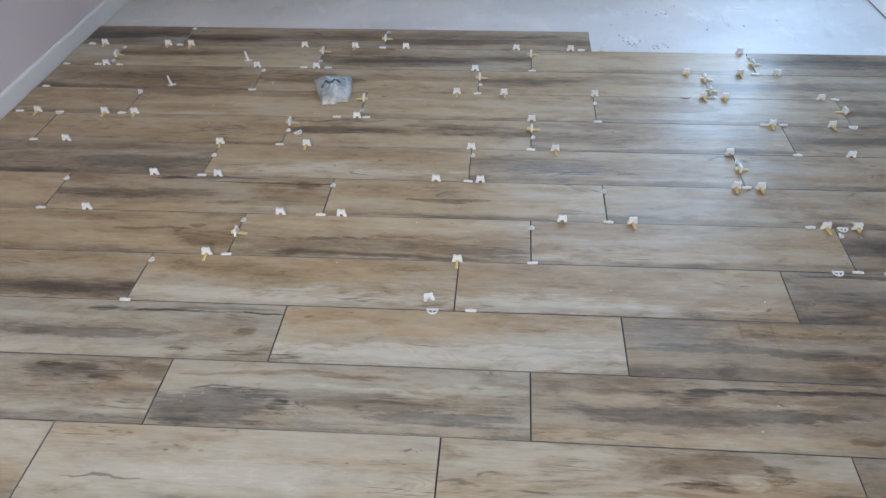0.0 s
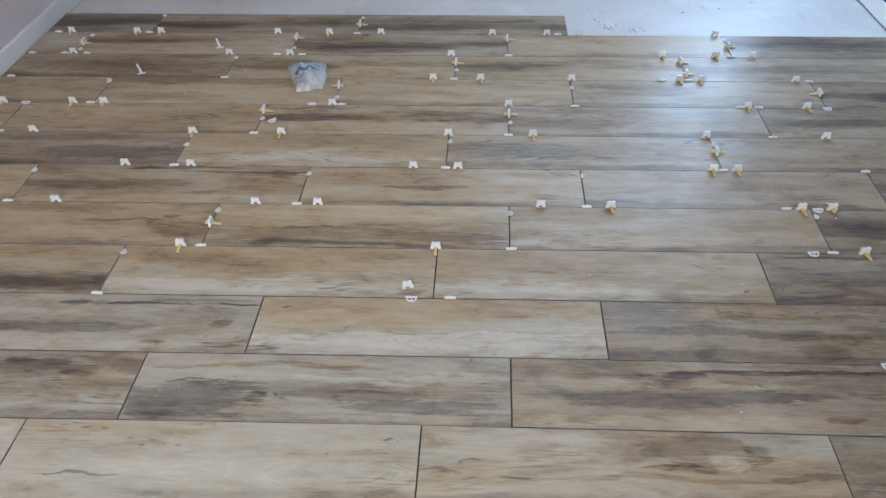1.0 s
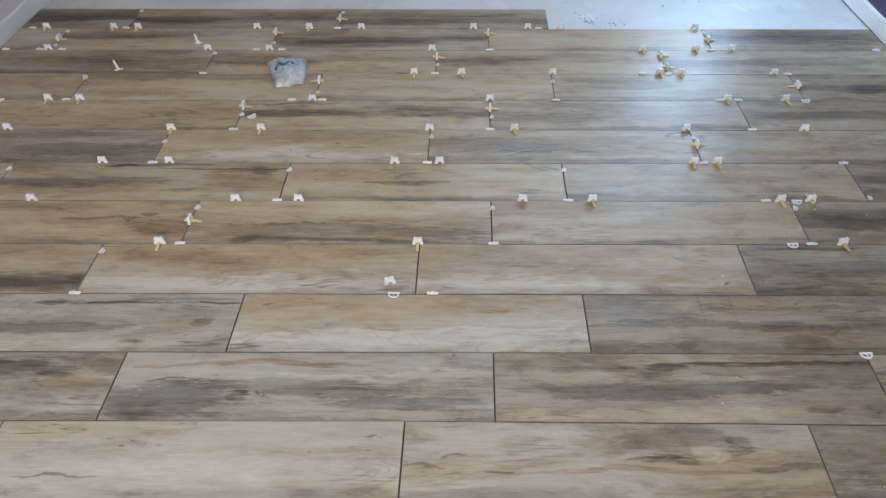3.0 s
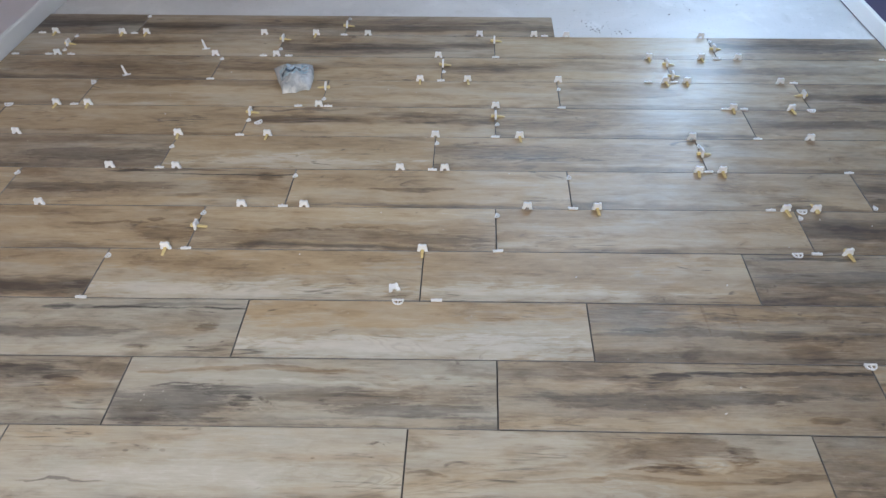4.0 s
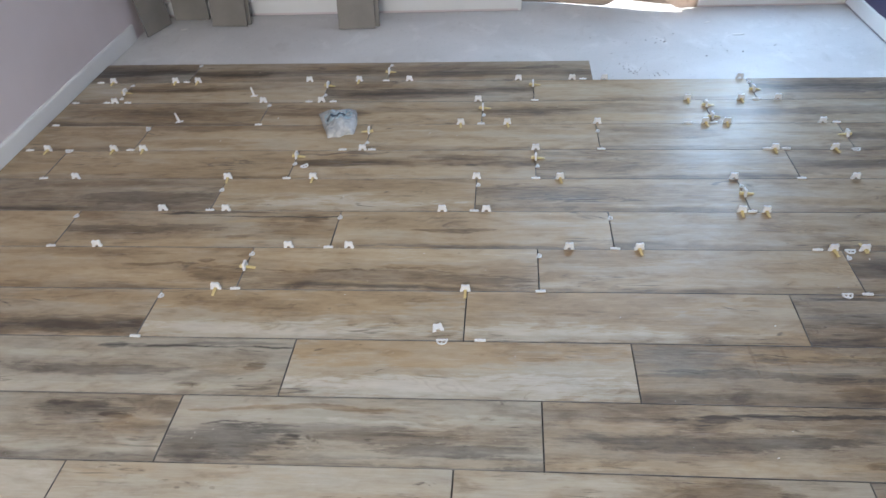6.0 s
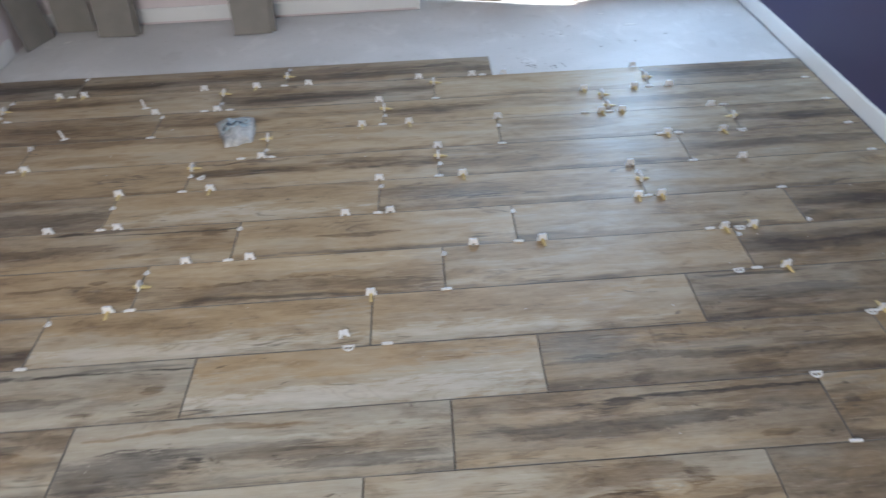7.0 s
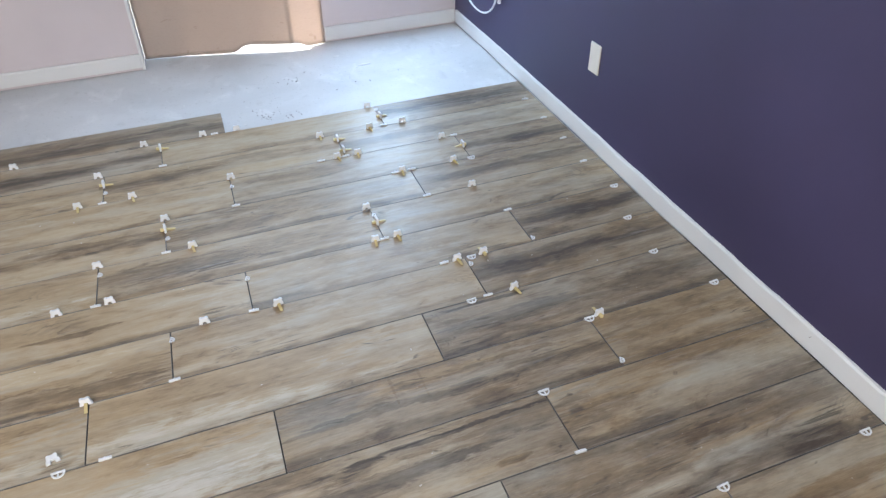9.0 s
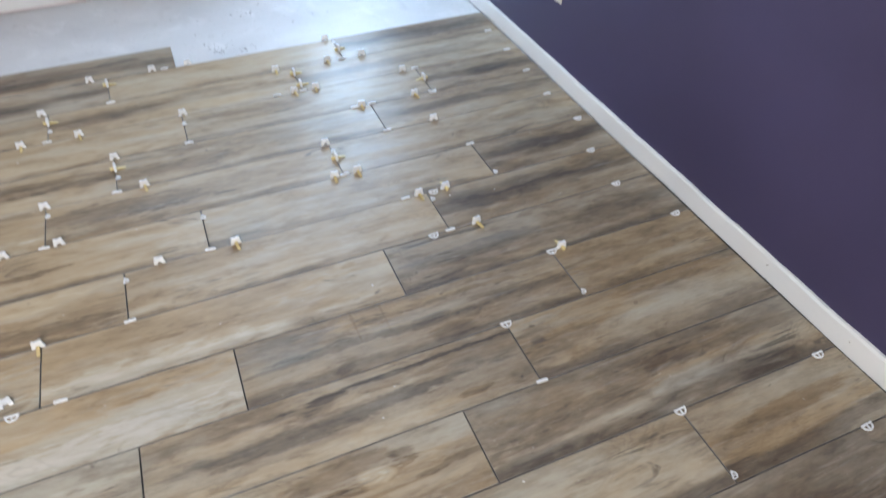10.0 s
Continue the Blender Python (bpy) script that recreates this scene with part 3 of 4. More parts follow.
on_line(9, clips=[0.319, 1.218], wedged=[-0.242, -0.049, 0.754, 0.841], bars=[-1.984, -1.098, -0.157, 0.685, 0.789, 1.274, 1.717])
on_line(10, clips=[-1.808, -1.127, -0.865, -0.171, 1.107], wedged=[0.728, 0.952], bars=[-1.991, -1.846, -1.750, -0.922, -0.813, 0.075, 1.017, 1.726])
on_line(11, clips=[-0.958, -0.491, 0.011, 0.255, 0.400, 1.003], wedged=[-1.900, -1.599, -1.490, -0.724], bars=[-1.964, -1.546, -0.599, 0.304])

on_joint(-1, 1.207, half_at=[0.10])
on_joint(2, 1.210, half_at=[0.10])
on_joint(3, -1.133, half_at=[0.84])
on_joint(4, -0.903, wedge_at=[0.49], half_at=[0.83])
on_joint(4, 0.028, half_at=[0.82])
on_joint(4, 0.985, half_at=[0.82])
on_joint(5, -1.591, half_at=[0.83])
on_joint(5, -0.645, half_at=[0.81])
on_joint(5, 0.279, half_at=[0.81])
on_joint(5, 1.244, half_at=[0.08])
on_joint(6, -1.113, half_at=[0.63])
on_joint(6, -0.169, half_at=[0.79])
on_joint(6, 0.767, wedge_at=[0.51], half_at=[0.76])
on_joint(7, -0.878, wedge_at=[0.74], half_at=[0.50])
on_joint(7, 0.053, wedge_at=[0.67], half_at=[0.42])
on_joint(8, -0.617, back_at=[0.68], half_at=[0.27])
on_joint(8, 0.310, half_at=[0.70])
on_joint(8, 1.274, back_at=[0.51])
on_joint(9, -1.095, half_at=[0.85])
on_joint(9, -0.150, wedge_at=[0.64], half_at=[0.37])
on_joint(9, 0.792, wedge_at=[0.73, 0.23])
on_joint(10, -1.798, wedge_at=[0.45], half_at=[0.85, 0.20])
on_joint(10, -0.862, wedge_at=[0.74], half_at=[0.31])
on_joint(10, 0.075, wedge_at=[0.72])
on_joint(10, 1.028, wedge_at=[0.42], half_at=[0.81])
on_joint(11, -1.537, half_at=[0.88])
on_joint(11, -0.594, wedge_at=[0.42], half_at=[0.81])

# loose ones on the planks
place(CLIP, -0.271, line_y(3) + 0.16 * ROW, 12, -82, 0.004)
place(HALF, -0.837, line_y(7) + 0.44 * ROW, 40)
place(HALF, -1.569, line_y(8) + 0.83 * ROW, 110)


def spent_clip(x, y, turn):
    """A clip stripped to its foot and one leaning strap."""
    root = tagged(new("levelling_clip"), "broken white tile clip with one leaning strap", "tile clip", "levelling clips on the floor")
    part("base", box(-0.0165, -0.006, 0.0002, 0.0165, 0.006, 0.0024, 0.0008), WHITE_PLASTIC, root)
    part("strap", slab_xz([(-0.006, 0.002), (0.005, 0.002), (-0.004, 0.044), (-0.011, 0.045)], -0.0015, 0.0015), WHITE_PLASTIC, root)
    root.matrix_world = pose(x, y, 0.0006, 0, 0, turn)


spent_clip(-1.185, line_y(10) + 0.30 * ROW, 15)
spent_clip(-1.451, line_y(9) + 0.15 * ROW, 25)


# ---------------------------------------------------------------- plastic bag
def plastic_bag(x, y, turn):
    """A crumpled clear bag lying on the planks, with a printed patch."""
    root = tagged(new("plastic_bag"), "crumpled clear plastic bag with a blue print on the planks", "plastic bag")
    root.matrix_world = pose(x, y, 0.0, 0, 0, turn)
    n = 22
    w, d = 0.158, 0.220

    def height(u, v):
        dome = max(0.0, (1 - abs(u) ** 2.6) * (1 - abs(v) ** 2.6))
        return 0.002 + 0.042 * dome ** 0.6 + dome * 0.018 * noise.noise((u * 2.4 + 3, v * 2.4, 0.3)) + dome * 0.008 * noise.noise((u * 6, v * 6, 4))

    def spot(u, v):
        k = 1 + 0.13 * noise.noise((u * 1.5, v * 1.5, 9)) - 0.16 * (v < 0) * v * v * abs(u)
        return (u * w / 2 * k * (1 - 0.13 * (1 - v)), v * d / 2 * k, max(0.002, height(u, v)))

    for name, mat, u0, u1, v0, v1, up in (("film", BAG, -1, 1, -1, 1, 0.0), ("print", BLUE_PRINT, -0.84, 0.80, -0.24, 0.50, 0.0014), ("stripe", NAVY_PRINT, -0.74, 0.46, -0.02, 0.14, 0.0030)):
        bm = bmesh.new()
        grid = []
        for i in range(n + 1):
            for j in range(n + 1):
                u, v = u0 + (u1 - u0) * i / n, v0 + (v1 - v0) * j / n
                if name != "film":
                    v = v + (0.20 if name == "stripe" else 0.10) * u + 0.05 * math.sin(9 * u)
                    v = min(v, 0.9)
                p = spot(u, v)
                grid.append(bm.verts.new((p[0], p[1], p[2] + up)))
        for i in range(n):
            for j in range(n):
                if name == "print" and noise.noise((i * 0.35, j * 0.35, 2)) < -0.08:
                    continue
                a = i * (n + 1) + j
                bm.faces.new((grid[a], grid[a + n + 1], grid[a + n + 2], grid[a + 1]))
        for v in [v for v in bm.verts if not v.link_faces]:
            bm.verts.remove(v)
        if name == "film":
            low = bmesh.ops.extrude_edge_only(bm, edges=[e for e in bm.edges if e.is_boundary])
            for v in [g for g in low["geom"] if isinstance(g, bmesh.types.BMVert)]:
                v.co.z = 0.0005
        part(name, bm, mat, root, smooth=True)


plastic_bag(-0.752, 1.625, 12)


# ---------------------------------------------------------------- crumbs and scraps on the slab
def crumbs(name, spots, size, material, label, seed, base=SLAB):
    rnd = random.Random(seed)
    bm = bmesh.new()
    for x, y, spread, count in spots:
        for i in range(count):
            s = size * rnd.uniform(0.4, 1.3)
            m = pose(x + rnd.gauss(0, spread), y + rnd.gauss(0, spread * 0.6), base + 0.2 * s, rnd.uniform(0, 40), rnd.uniform(0, 40), rnd.uniform(0, 360)) @ Matrix.Diagonal((1.0, rnd.uniform(0.4, 0.8), rnd.uniform(0.25, 0.5), 1))
            bmesh.ops.create_icosphere(bm, subdivisions=1, radius=s / 2, matrix=m)
    return tagged(link(name, bm, material), label, name.replace("_", " "), kind="stuff")


crumbs("mortar_crumbs", [(0.60, 2.12, 0.05, 22), (0.52, 2.17, 0.05, 10), (0.75, 2.50, 0.05, 10), (0.66, 2.42, 0.20, 9), (1.1, 2.5, 0.3, 6)], 0.010, CHIP, "dark mortar crumbs scattered on the concrete slab", 3)
crumbs("white_crumbs", [(0.9, 2.45, 0.45, 26), (-0.6, 2.5, 0.6, 20)], 0.008, PAPER, "white plaster crumbs scattered on the concrete slab", 5)

crumbs("plaster_crumbs", [(-0.689, 1.142, 0.002, 1), (-0.64, 1.10, 0.01, 1), (0.835, -0.164, 0.002, 2), (0.55, 0.05, 0.01, 1), (-0.2, 1.4, 0.5, 8), (0.7, 0.5, 0.4, 7), (-0.9, 1.5, 0.4, 6), (1.2, 0.9, 0.3, 5)], 0.006, PAPER, "tiny white crumbs scattered on the wood-look tiles", 8, 0.0005)


def nail_mark(y, z):
    """A finishing nail that stands a little out of the baseboard."""
    bm = bmesh.new()
    bmesh.ops.create_cone(bm, cap_ends=True, segments=8, radius1=0.0016, radius2=0.0016, depth=0.006, matrix=pose(0, 0, 0, 0, 90, 0))
    ob = tagged(link("finishing_nail", bm, CHIP), "small dark nail standing out of the white baseboard", "nail")
    ob.location = (right_face(y) - 0.001, y, z)


nail_mark(0.059, 0.047)
nail_mark(-0.245, 0.041)


def scrap(x, y, wide, deep, turn):
    pts = [(wide * math.cos(a) * random.uniform(0.7, 1.1), deep * math.sin(a) * random.uniform(0.7, 1.1)) for a in np.linspace(0, 2 * math.pi, 9)[:-1]]
    bm = prism(pts, 0.0, 0.002)
    ob = tagged(link("plaster_scrap", bm, PAPER), "small white plaster scrap on the concrete", "scrap")
    ob.matrix_world = pose(x, y, SLAB + 0.002, 0, 0, turn)


scrap(1.145, 2.560, 0.042, 0.012, 8)
scrap(1.03, 2.72, 0.020, 0.008, 20)
scrap(-1.80, 2.71, 0.022, 0.012, 30)
scrap(0.43, 2.98, 0.016, 0.010, 0)

# ---------------------------------------------------------------- the tiled floor, row by row
bm = box(-2.055, line_y(-12) + 0.003, SLAB + 0.001, 1.75, line_y(11), -0.0065)
bed = link("mortar_bed", bm, MORTAR)
add = bmesh.new()
add_box(add, -2.03, line_y(11) + 0.001, SLAB + 0.001, 0.350, line_y(12) - 0.004, -0.0065)
bed2 = link("mortar_bed", add, MORTAR)
for b in (bed, bed2):
    tagged(b, "rough grey mortar bed under wood-look tiles", "tile floor", kind="structure")


PLANK = 0.937           # a plank with its end joint
PRINTS = {}


def print_of(row, plank, *marks):
    """The brush marks of one plank: where along it (0 to 1), where across it (0 near, 1 far), half length in metres, half width across,
    how dark (below zero: pale), how brown."""
    PRINTS[row, plank] = marks


def lay_row(n, joints, tones, end=None):
    """One row: joints are the x of its end joints; tones are dark, brown, band for each plank."""
    low, high = (JOINT if n < 5 else FAR_JOINT) / 2, (JOINT if n < 4 else FAR_JOINT) / 2
    y0, y1 = line_y(n) + low, line_y(n + 1) - high
    slant = 0.030 * ROW / 2
    ends = [None, *joints, end]
    gap = END_JOINT if n < 6 else FAR_END_JOINT
    for i, tone in enumerate(tones):
        l0 = ends[i] - slant + gap / 2 if ends[i] is not None else left_face(y0) + 0.004
        l1 = ends[i] + slant + gap / 2 if ends[i] is not None else left_face(y1) + 0.004
        r0 = ends[i + 1] - slant - gap / 2 if ends[i + 1] is not None else right_face(y0) - 0.006
        r1 = ends[i + 1] + slant - gap / 2 if ends[i + 1] is not None else right_face(y1) - 0.006
        cx, cy = (l0 + r0) / 2, (y0 + y1) / 2
        pts = [(l0 - cx, line_at(n, l0) + low - cy), (r0 - cx, line_at(n, r0) + low - cy), (r1 - cx, line_at(n + 1, r1) - high - cy), (l1 - cx, line_at(n + 1, l1) - high - cy)]
        ob = link("plank", plank_mesh(pts, 0.0095), WOOD, bed2 if n == 11 else bed)
        ob.matrix_world = pose(cx, cy, random.uniform(-0.0006, 0.0004), random.uniform(-0.12, 0.12), random.uniform(-0.03, 0.03), 0)
        ob.data.materials.append(BODY)
        start = ends[i] if ends[i] is not None else ends[i + 1] - PLANK
        for k in range(MARKS):
            s, v, long, wide, deep, brown = [*PRINTS.get((n, i), ()), *[(0, 0, 1, 1, 0, 0)] * MARKS][k]
            ob["mark_%d" % k] = (start + s * PLANK - cx, float(v), float(long))
            ob["mark_look_%d" % k] = (float(deep), float(brown), float(wide))
        ob.color = tone if len(tone) == 4 else (*tone, random.choice((-1, 0.35, 0.5, 0.7)))


print_of(-2, 4, (0.3, 0.5, 0.5, 0.3, 0.10, 0.1), (0.2, 0.25, 0.3, 0.1, 0.10, 0.0))
print_of(-1, 3, (0.6, 0.88, 0.5, 0.12, 0.14, 0.2), (0.7, 0.40, 0.4, 0.30, -0.10, 0.1))
print_of(-1, 4, (0.25, 0.45, 0.26, 0.10, 0.20, 0.4), (0.30, 0.90, 0.40, 0.10, 0.20, 0.0), (0.25, 0.20, 0.30, 0.12, -0.06, 0.3))
print_of(0, 0, (0.85, 0.2, 0.25, 0.25, 0.15, 0.3), (0.8, 0.75, 0.2, 0.2, -0.1, 0.0))
print_of(0, 1, (0.20, 0.28, 0.11, 0.022, 0.55, 0.0), (0.30, 0.88, 0.30, 0.12, 0.12, 0.3), (0.32, 0.70, 0.009, 0.025, 0.30, 0.0), (0.80, 0.62, 0.30, 0.06, 0.07, 0.2), (0.85, 0.15, 0.16, 0.16, 0.12, 0.3), (0.55, 0.40, 0.35, 0.20, -0.10, -0.1), (0.78, 0.62, 0.006, 0.018, 0.30, 0.1), (0.41, 0.70, 0.007, 0.020, 0.26, 0.0), (0.92, 0.64, 0.010, 0.018, 0.30, 0.1))
print_of(0, 2, (0.66, 0.74, 0.15, 0.24, 0.28, 0.3), (0.74, 0.60, 0.05, 0.09, -0.45, -0.2), (0.82, 0.72, 0.035, 0.10, 0.30, 0.1), (0.50, 0.36, 0.42, 0.04, 0.22, 0.2), (0.82, 0.30, 0.34, 0.40, 0.24, 0.4), (0.22, 0.75, 0.26, 0.25, -0.16, -0.1), (0.05, 0.44, 0.06, 0.03, 0.30, 0.2), (0.62, 0.52, 0.10, 0.04, 0.30, 0.2), (0.92, 0.40, 0.10, 0.05, 0.26, 0.1))
print_of(0, 3, (0.45, 0.62, 0.45, 0.30, 0.07, 0.2), (0.30, 0.12, 0.40, 0.16, -0.12, -0.1), (0.75, 0.40, 0.25, 0.10, 0.06, 0.3))
print_of(1, 1, (0.72, 0.78, 0.15, 0.15, 0.32, 0.0), (0.88, 0.55, 0.10, 0.18, 0.10, 0.3), (0.80, 0.18, 0.25, 0.17, -0.10, -0.1), (0.62, 0.40, 0.14, 0.10, 0.16, 0.1), (0.66, 0.86, 0.05, 0.05, 0.35, 0.1), (0.84, 0.70, 0.06, 0.05, 0.25, 0.2))
print_of(1, 2, (0.15, 0.28, 0.20, 0.25, 0.40, -0.1), (0.50, 0.46, 0.30, 0.10, 0.28, 0.0), (0.38, 0.78, 0.30, 0.05, 0.28, 0.5), (0.77, 0.28, 0.22, 0.12, 0.36, 0.0), (0.75, 0.06, 0.26, 0.08, -0.25, 0.2), (0.85, 0.70, 0.14, 0.07, -0.22, -0.1), (0.33, 0.32, 0.030, 0.10, 0.30, 0.1), (0.16, 0.53, 0.09, 0.018, 0.40, 0.0), (0.62, 0.60, 0.20, 0.03, -0.20, -0.1))
print_of(1, 3, (0.45, 0.44, 0.42, 0.14, 0.33, -0.1), (0.70, 0.84, 0.30, 0.04, 0.38, -0.1), (0.28, 0.66, 0.30, 0.10, -0.14, 0.1), (0.40, 0.10, 0.45, 0.09, -0.18, 0.1), (0.92, 0.50, 0.24, 0.60, 0.20, 0.2), (0.84, 0.12, 0.05, 0.04, 0.28, 0.2), (0.46, 0.80, 0.06, 0.06, 0.40, 0.0), (0.30, 0.80, 0.14, 0.03, 0.24, 0.0), (0.62, 0.62, 0.18, 0.04, -0.22, 0.0))
print_of(1, 4, (0.45, 0.82, 0.40, 0.18, 0.10, 0.5), (0.30, 0.18, 0.35, 0.16, -0.08, 0.1), (0.25, 0.55, 0.25, 0.12, 0.06, 0.3))
print_of(2, 1, (0.42, 0.42, 0.30, 0.13, 0.36, 0.0), (0.72, 0.86, 0.32, 0.035, 0.30, -0.1), (0.82, 0.45, 0.10, 0.12, 0.14, 0.3), (0.45, 0.08, 0.45, 0.10, -0.16, 0.1), (0.72, 0.14, 0.04, 0.05, 0.40, 0.1), (0.85, 0.68, 0.15, 0.14, 0.12, 0.1), (0.44, 0.86, 0.05, 0.06, 0.42, -0.1), (0.90, 0.50, 0.030, 0.07, 0.30, 0.2), (0.30, 0.66, 0.22, 0.05, -0.16, 0.0))
print_of(2, 2, (0.45, 0.80, 0.60, 0.30, 0.16, 0.55), (0.55, 0.18, 0.60, 0.24, -0.30, -0.35), (0.30, 0.72, 0.06, 0.06, 0.14, 0.4), (0.72, 0.66, 0.08, 0.06, 0.16, 0.4))
print_of(2, 3, (0.12, 0.72, 0.13, 0.28, 0.10, -0.3), (0.45, 0.76, 0.18, 0.18, -0.10, 0.5), (0.40, 0.44, 0.42, 0.06, 0.24, -0.1), (0.60, 0.20, 0.07, 0.13, 0.26, 0.2), (0.90, 0.52, 0.20, 0.10, 0.24, 0.0), (0.34, 0.80, 0.005, 0.35, 0.12, 0.2), (0.43, 0.80, 0.005, 0.35, 0.10, 0.3), (0.20, 0.52, 0.14, 0.03, 0.28, -0.1), (0.72, 0.74, 0.16, 0.05, 0.20, 0.3))
print_of(2, 4, (0.30, 0.42, 0.32, 0.13, 0.14, 0.6), (0.25, 0.85, 0.30, 0.12, 0.06, 0.5), (0.35, 0.12, 0.30, 0.12, -0.08, 0.1))
print_of(3, 0, (0.75, 0.82, 0.3, 0.16, 0.08, 0.4), (0.80, 0.30, 0.28, 0.16, 0.26, 0.0), (0.60, 0.08, 0.3, 0.10, -0.05, 0.2))
print_of(3, 1, (0.45, 0.78, 0.60, 0.28, 0.14, 0.60), (0.50, 0.16, 0.60, 0.24, -0.30, -0.30), (0.82, 0.78, 0.09, 0.12, 0.14, 0.4), (0.35, 0.72, 0.16, 0.10, 0.10, 0.4), (0.12, 0.80, 0.07, 0.20, 0.10, 0.0), (0.55, 0.50, 0.30, 0.04, 0.10, 0.3), (0.05, 0.62, 0.05, 0.10, -0.12, 0.0))
print_of(3, 2, (0.35, 0.78, 0.50, 0.28, 0.16, 0.55), (0.28, 0.16, 0.48, 0.20, -0.28, -0.30), (0.80, 0.42, 0.22, 0.12, 0.12, 0.0), (0.33, 0.55, 0.06, 0.05, 0.18, 0.3), (0.93, 0.8, 0.06, 0.15, 0.14, 0.0))
print_of(3, 3, (0.22, 0.88, 0.20, 0.045, 0.38, -0.2), (0.30, 0.48, 0.26, 0.14, 0.22, -0.2), (0.25, 0.12, 0.3, 0.10, -0.12, 0.1), (0.85, 0.5, 0.25, 0.22, 0.20, 0.1))
print_of(4, 1, (0.70, 0.58, 0.14, 0.045, 0.36, 0.3), (0.90, 0.30, 0.10, 0.16, 0.34, 0.3), (0.40, 0.85, 0.30, 0.12, 0.22, 0.3), (0.72, 0.22, 0.16, 0.16, -0.06, 0.4), (0.88, 0.48, 0.10, 0.05, 0.30, 0.2), (0.55, 0.40, 0.20, 0.10, -0.10, 0.4), (0.85, 0.66, 0.03, 0.06, 0.40, 0.3))
print_of(4, 2, (0.45, 0.82, 0.50, 0.17, -0.16, 0.4), (0.45, 0.26, 0.52, 0.24, 0.34, 0.0), (0.62, 0.52, 0.16, 0.06, 0.20, 0.4), (0.30, 0.10, 0.3, 0.06, 0.12, 0.0), (0.90, 0.45, 0.10, 0.28, 0.15, 0.3), (0.22, 0.45, 0.20, 0.04, 0.22, 0.1), (0.55, 0.16, 0.30, 0.04, -0.12, 0.2))
print_of(4, 3, (0.22, 0.78, 0.24, 0.20, 0.22, 0.4), (0.35, 0.25, 0.36, 0.14, -0.12, 0.0), (0.75, 0.60, 0.25, 0.16, 0.08, 0.1))
print_of(4, 4, (0.3, 0.7, 0.3, 0.15, 0.22, -0.1), (0.35, 0.25, 0.28, 0.14, 0.12, 0.2))
print_of(5, 0, (0.7, 0.5, 0.3, 0.4, -0.05, 0.4))
print_of(5, 1, (0.25, 0.48, 0.32, 0.15, 0.36, 0.0), (0.56, 0.90, 0.24, 0.04, 0.44, -0.1), (0.86, 0.55, 0.14, 0.30, 0.20, 0.3), (0.45, 0.12, 0.42, 0.12, -0.16, 0.3), (0.66, 0.24, 0.05, 0.05, 0.30, 0.2), (0.40, 0.90, 0.05, 0.06, 0.45, 0.0), (0.72, 0.66, 0.14, 0.04, -0.14, 0.5), (0.92, 0.78, 0.05, 0.14, 0.30, 0.2))
print_of(5, 2, (0.44, 0.50, 0.15, 0.08, 0.50, 0.2), (0.75, 0.50, 0.14, 0.05, 0.16, 0.3), (0.50, 0.04, 0.45, 0.06, 0.25, -0.3), (0.15, 0.78, 0.16, 0.12, 0.10, 0.3))
print_of(5, 3, (0.3, 0.8, 0.3, 0.14, 0.08, 0.2), (0.6, 0.3, 0.3, 0.12, 0.08, 0.0))
print_of(5, 4, (0.3, 0.5, 0.3, 0.2, 0.18, 0.1))
print_of(6, 0, (0.72, 0.35, 0.30, 0.20, 0.36, 0.1), (0.55, 0.80, 0.30, 0.12, 0.16, 0.2), (0.80, 0.62, 0.14, 0.06, -0.10, 0.2))
print_of(6, 1, (0.45, 0.75, 0.55, 0.26, 0.12, 0.4), (0.45, 0.18, 0.55, 0.22, -0.26, -0.2), (0.75, 0.70, 0.16, 0.12, 0.10, 0.3))
print_of(6, 2, (0.25, 0.50, 0.34, 0.34, 0.40, 0.0), (0.55, 0.35, 0.40, 0.12, 0.16, 0.0), (0.75, 0.72, 0.22, 0.14, 0.18, 0.3), (0.35, 0.30, 0.10, 0.06, 0.16, 0.0))
print_of(6, 3, (0.25, 0.30, 0.25, 0.12, 0.12, 0.3), (0.75, 0.5, 0.25, 0.3, 0.12, 0.0))
print_of(7, 0, (0.85, 0.4, 0.2, 0.2, 0.14, 0.3))
print_of(7, 1, (0.35, 0.30, 0.35, 0.20, 0.20, 0.3), (0.50, 0.80, 0.40, 0.12, -0.10, 0.2))
print_of(7, 2, (0.22, 0.92, 0.22, 0.045, 0.46, -0.1), (0.70, 0.76, 0.22, 0.10, 0.30, 0.1), (0.20, 0.60, 0.22, 0.12, 0.20, 0.1), (0.45, 0.25, 0.45, 0.16, -0.12, 0.3), (0.55, 0.62, 0.10, 0.05, 0.16, 0.4))
print_of(7, 3, (0.25, 0.45, 0.28, 0.20, 0.24, 0.5), (0.70, 0.65, 0.30, 0.25, 0.16, -0.1), (0.30, 0.85, 0.26, 0.10, 0.16, 0.0))
print_of(8, 1, (0.25, 0.25, 0.25, 0.16, 0.26, 0.3), (0.60, 0.60, 0.35, 0.16, -0.08, 0.2))
print_of(8, 2, (0.50, 0.30, 0.40, 0.20, -0.12, 0.2), (0.45, 0.82, 0.30, 0.10, 0.18, 0.4), (0.80, 0.65, 0.16, 0.14, 0.10, 0.3))
print_of(8, 3, (0.30, 0.75, 0.30, 0.12, 0.16, 0.1), (0.6, 0.3, 0.3, 0.10, 0.10, 0.0))
print_of(9, 0, (0.55, 0.50, 0.45, 0.34, 0.22, 0.2), (0.75, 0.85, 0.2, 0.10, 0.10, 0.1))
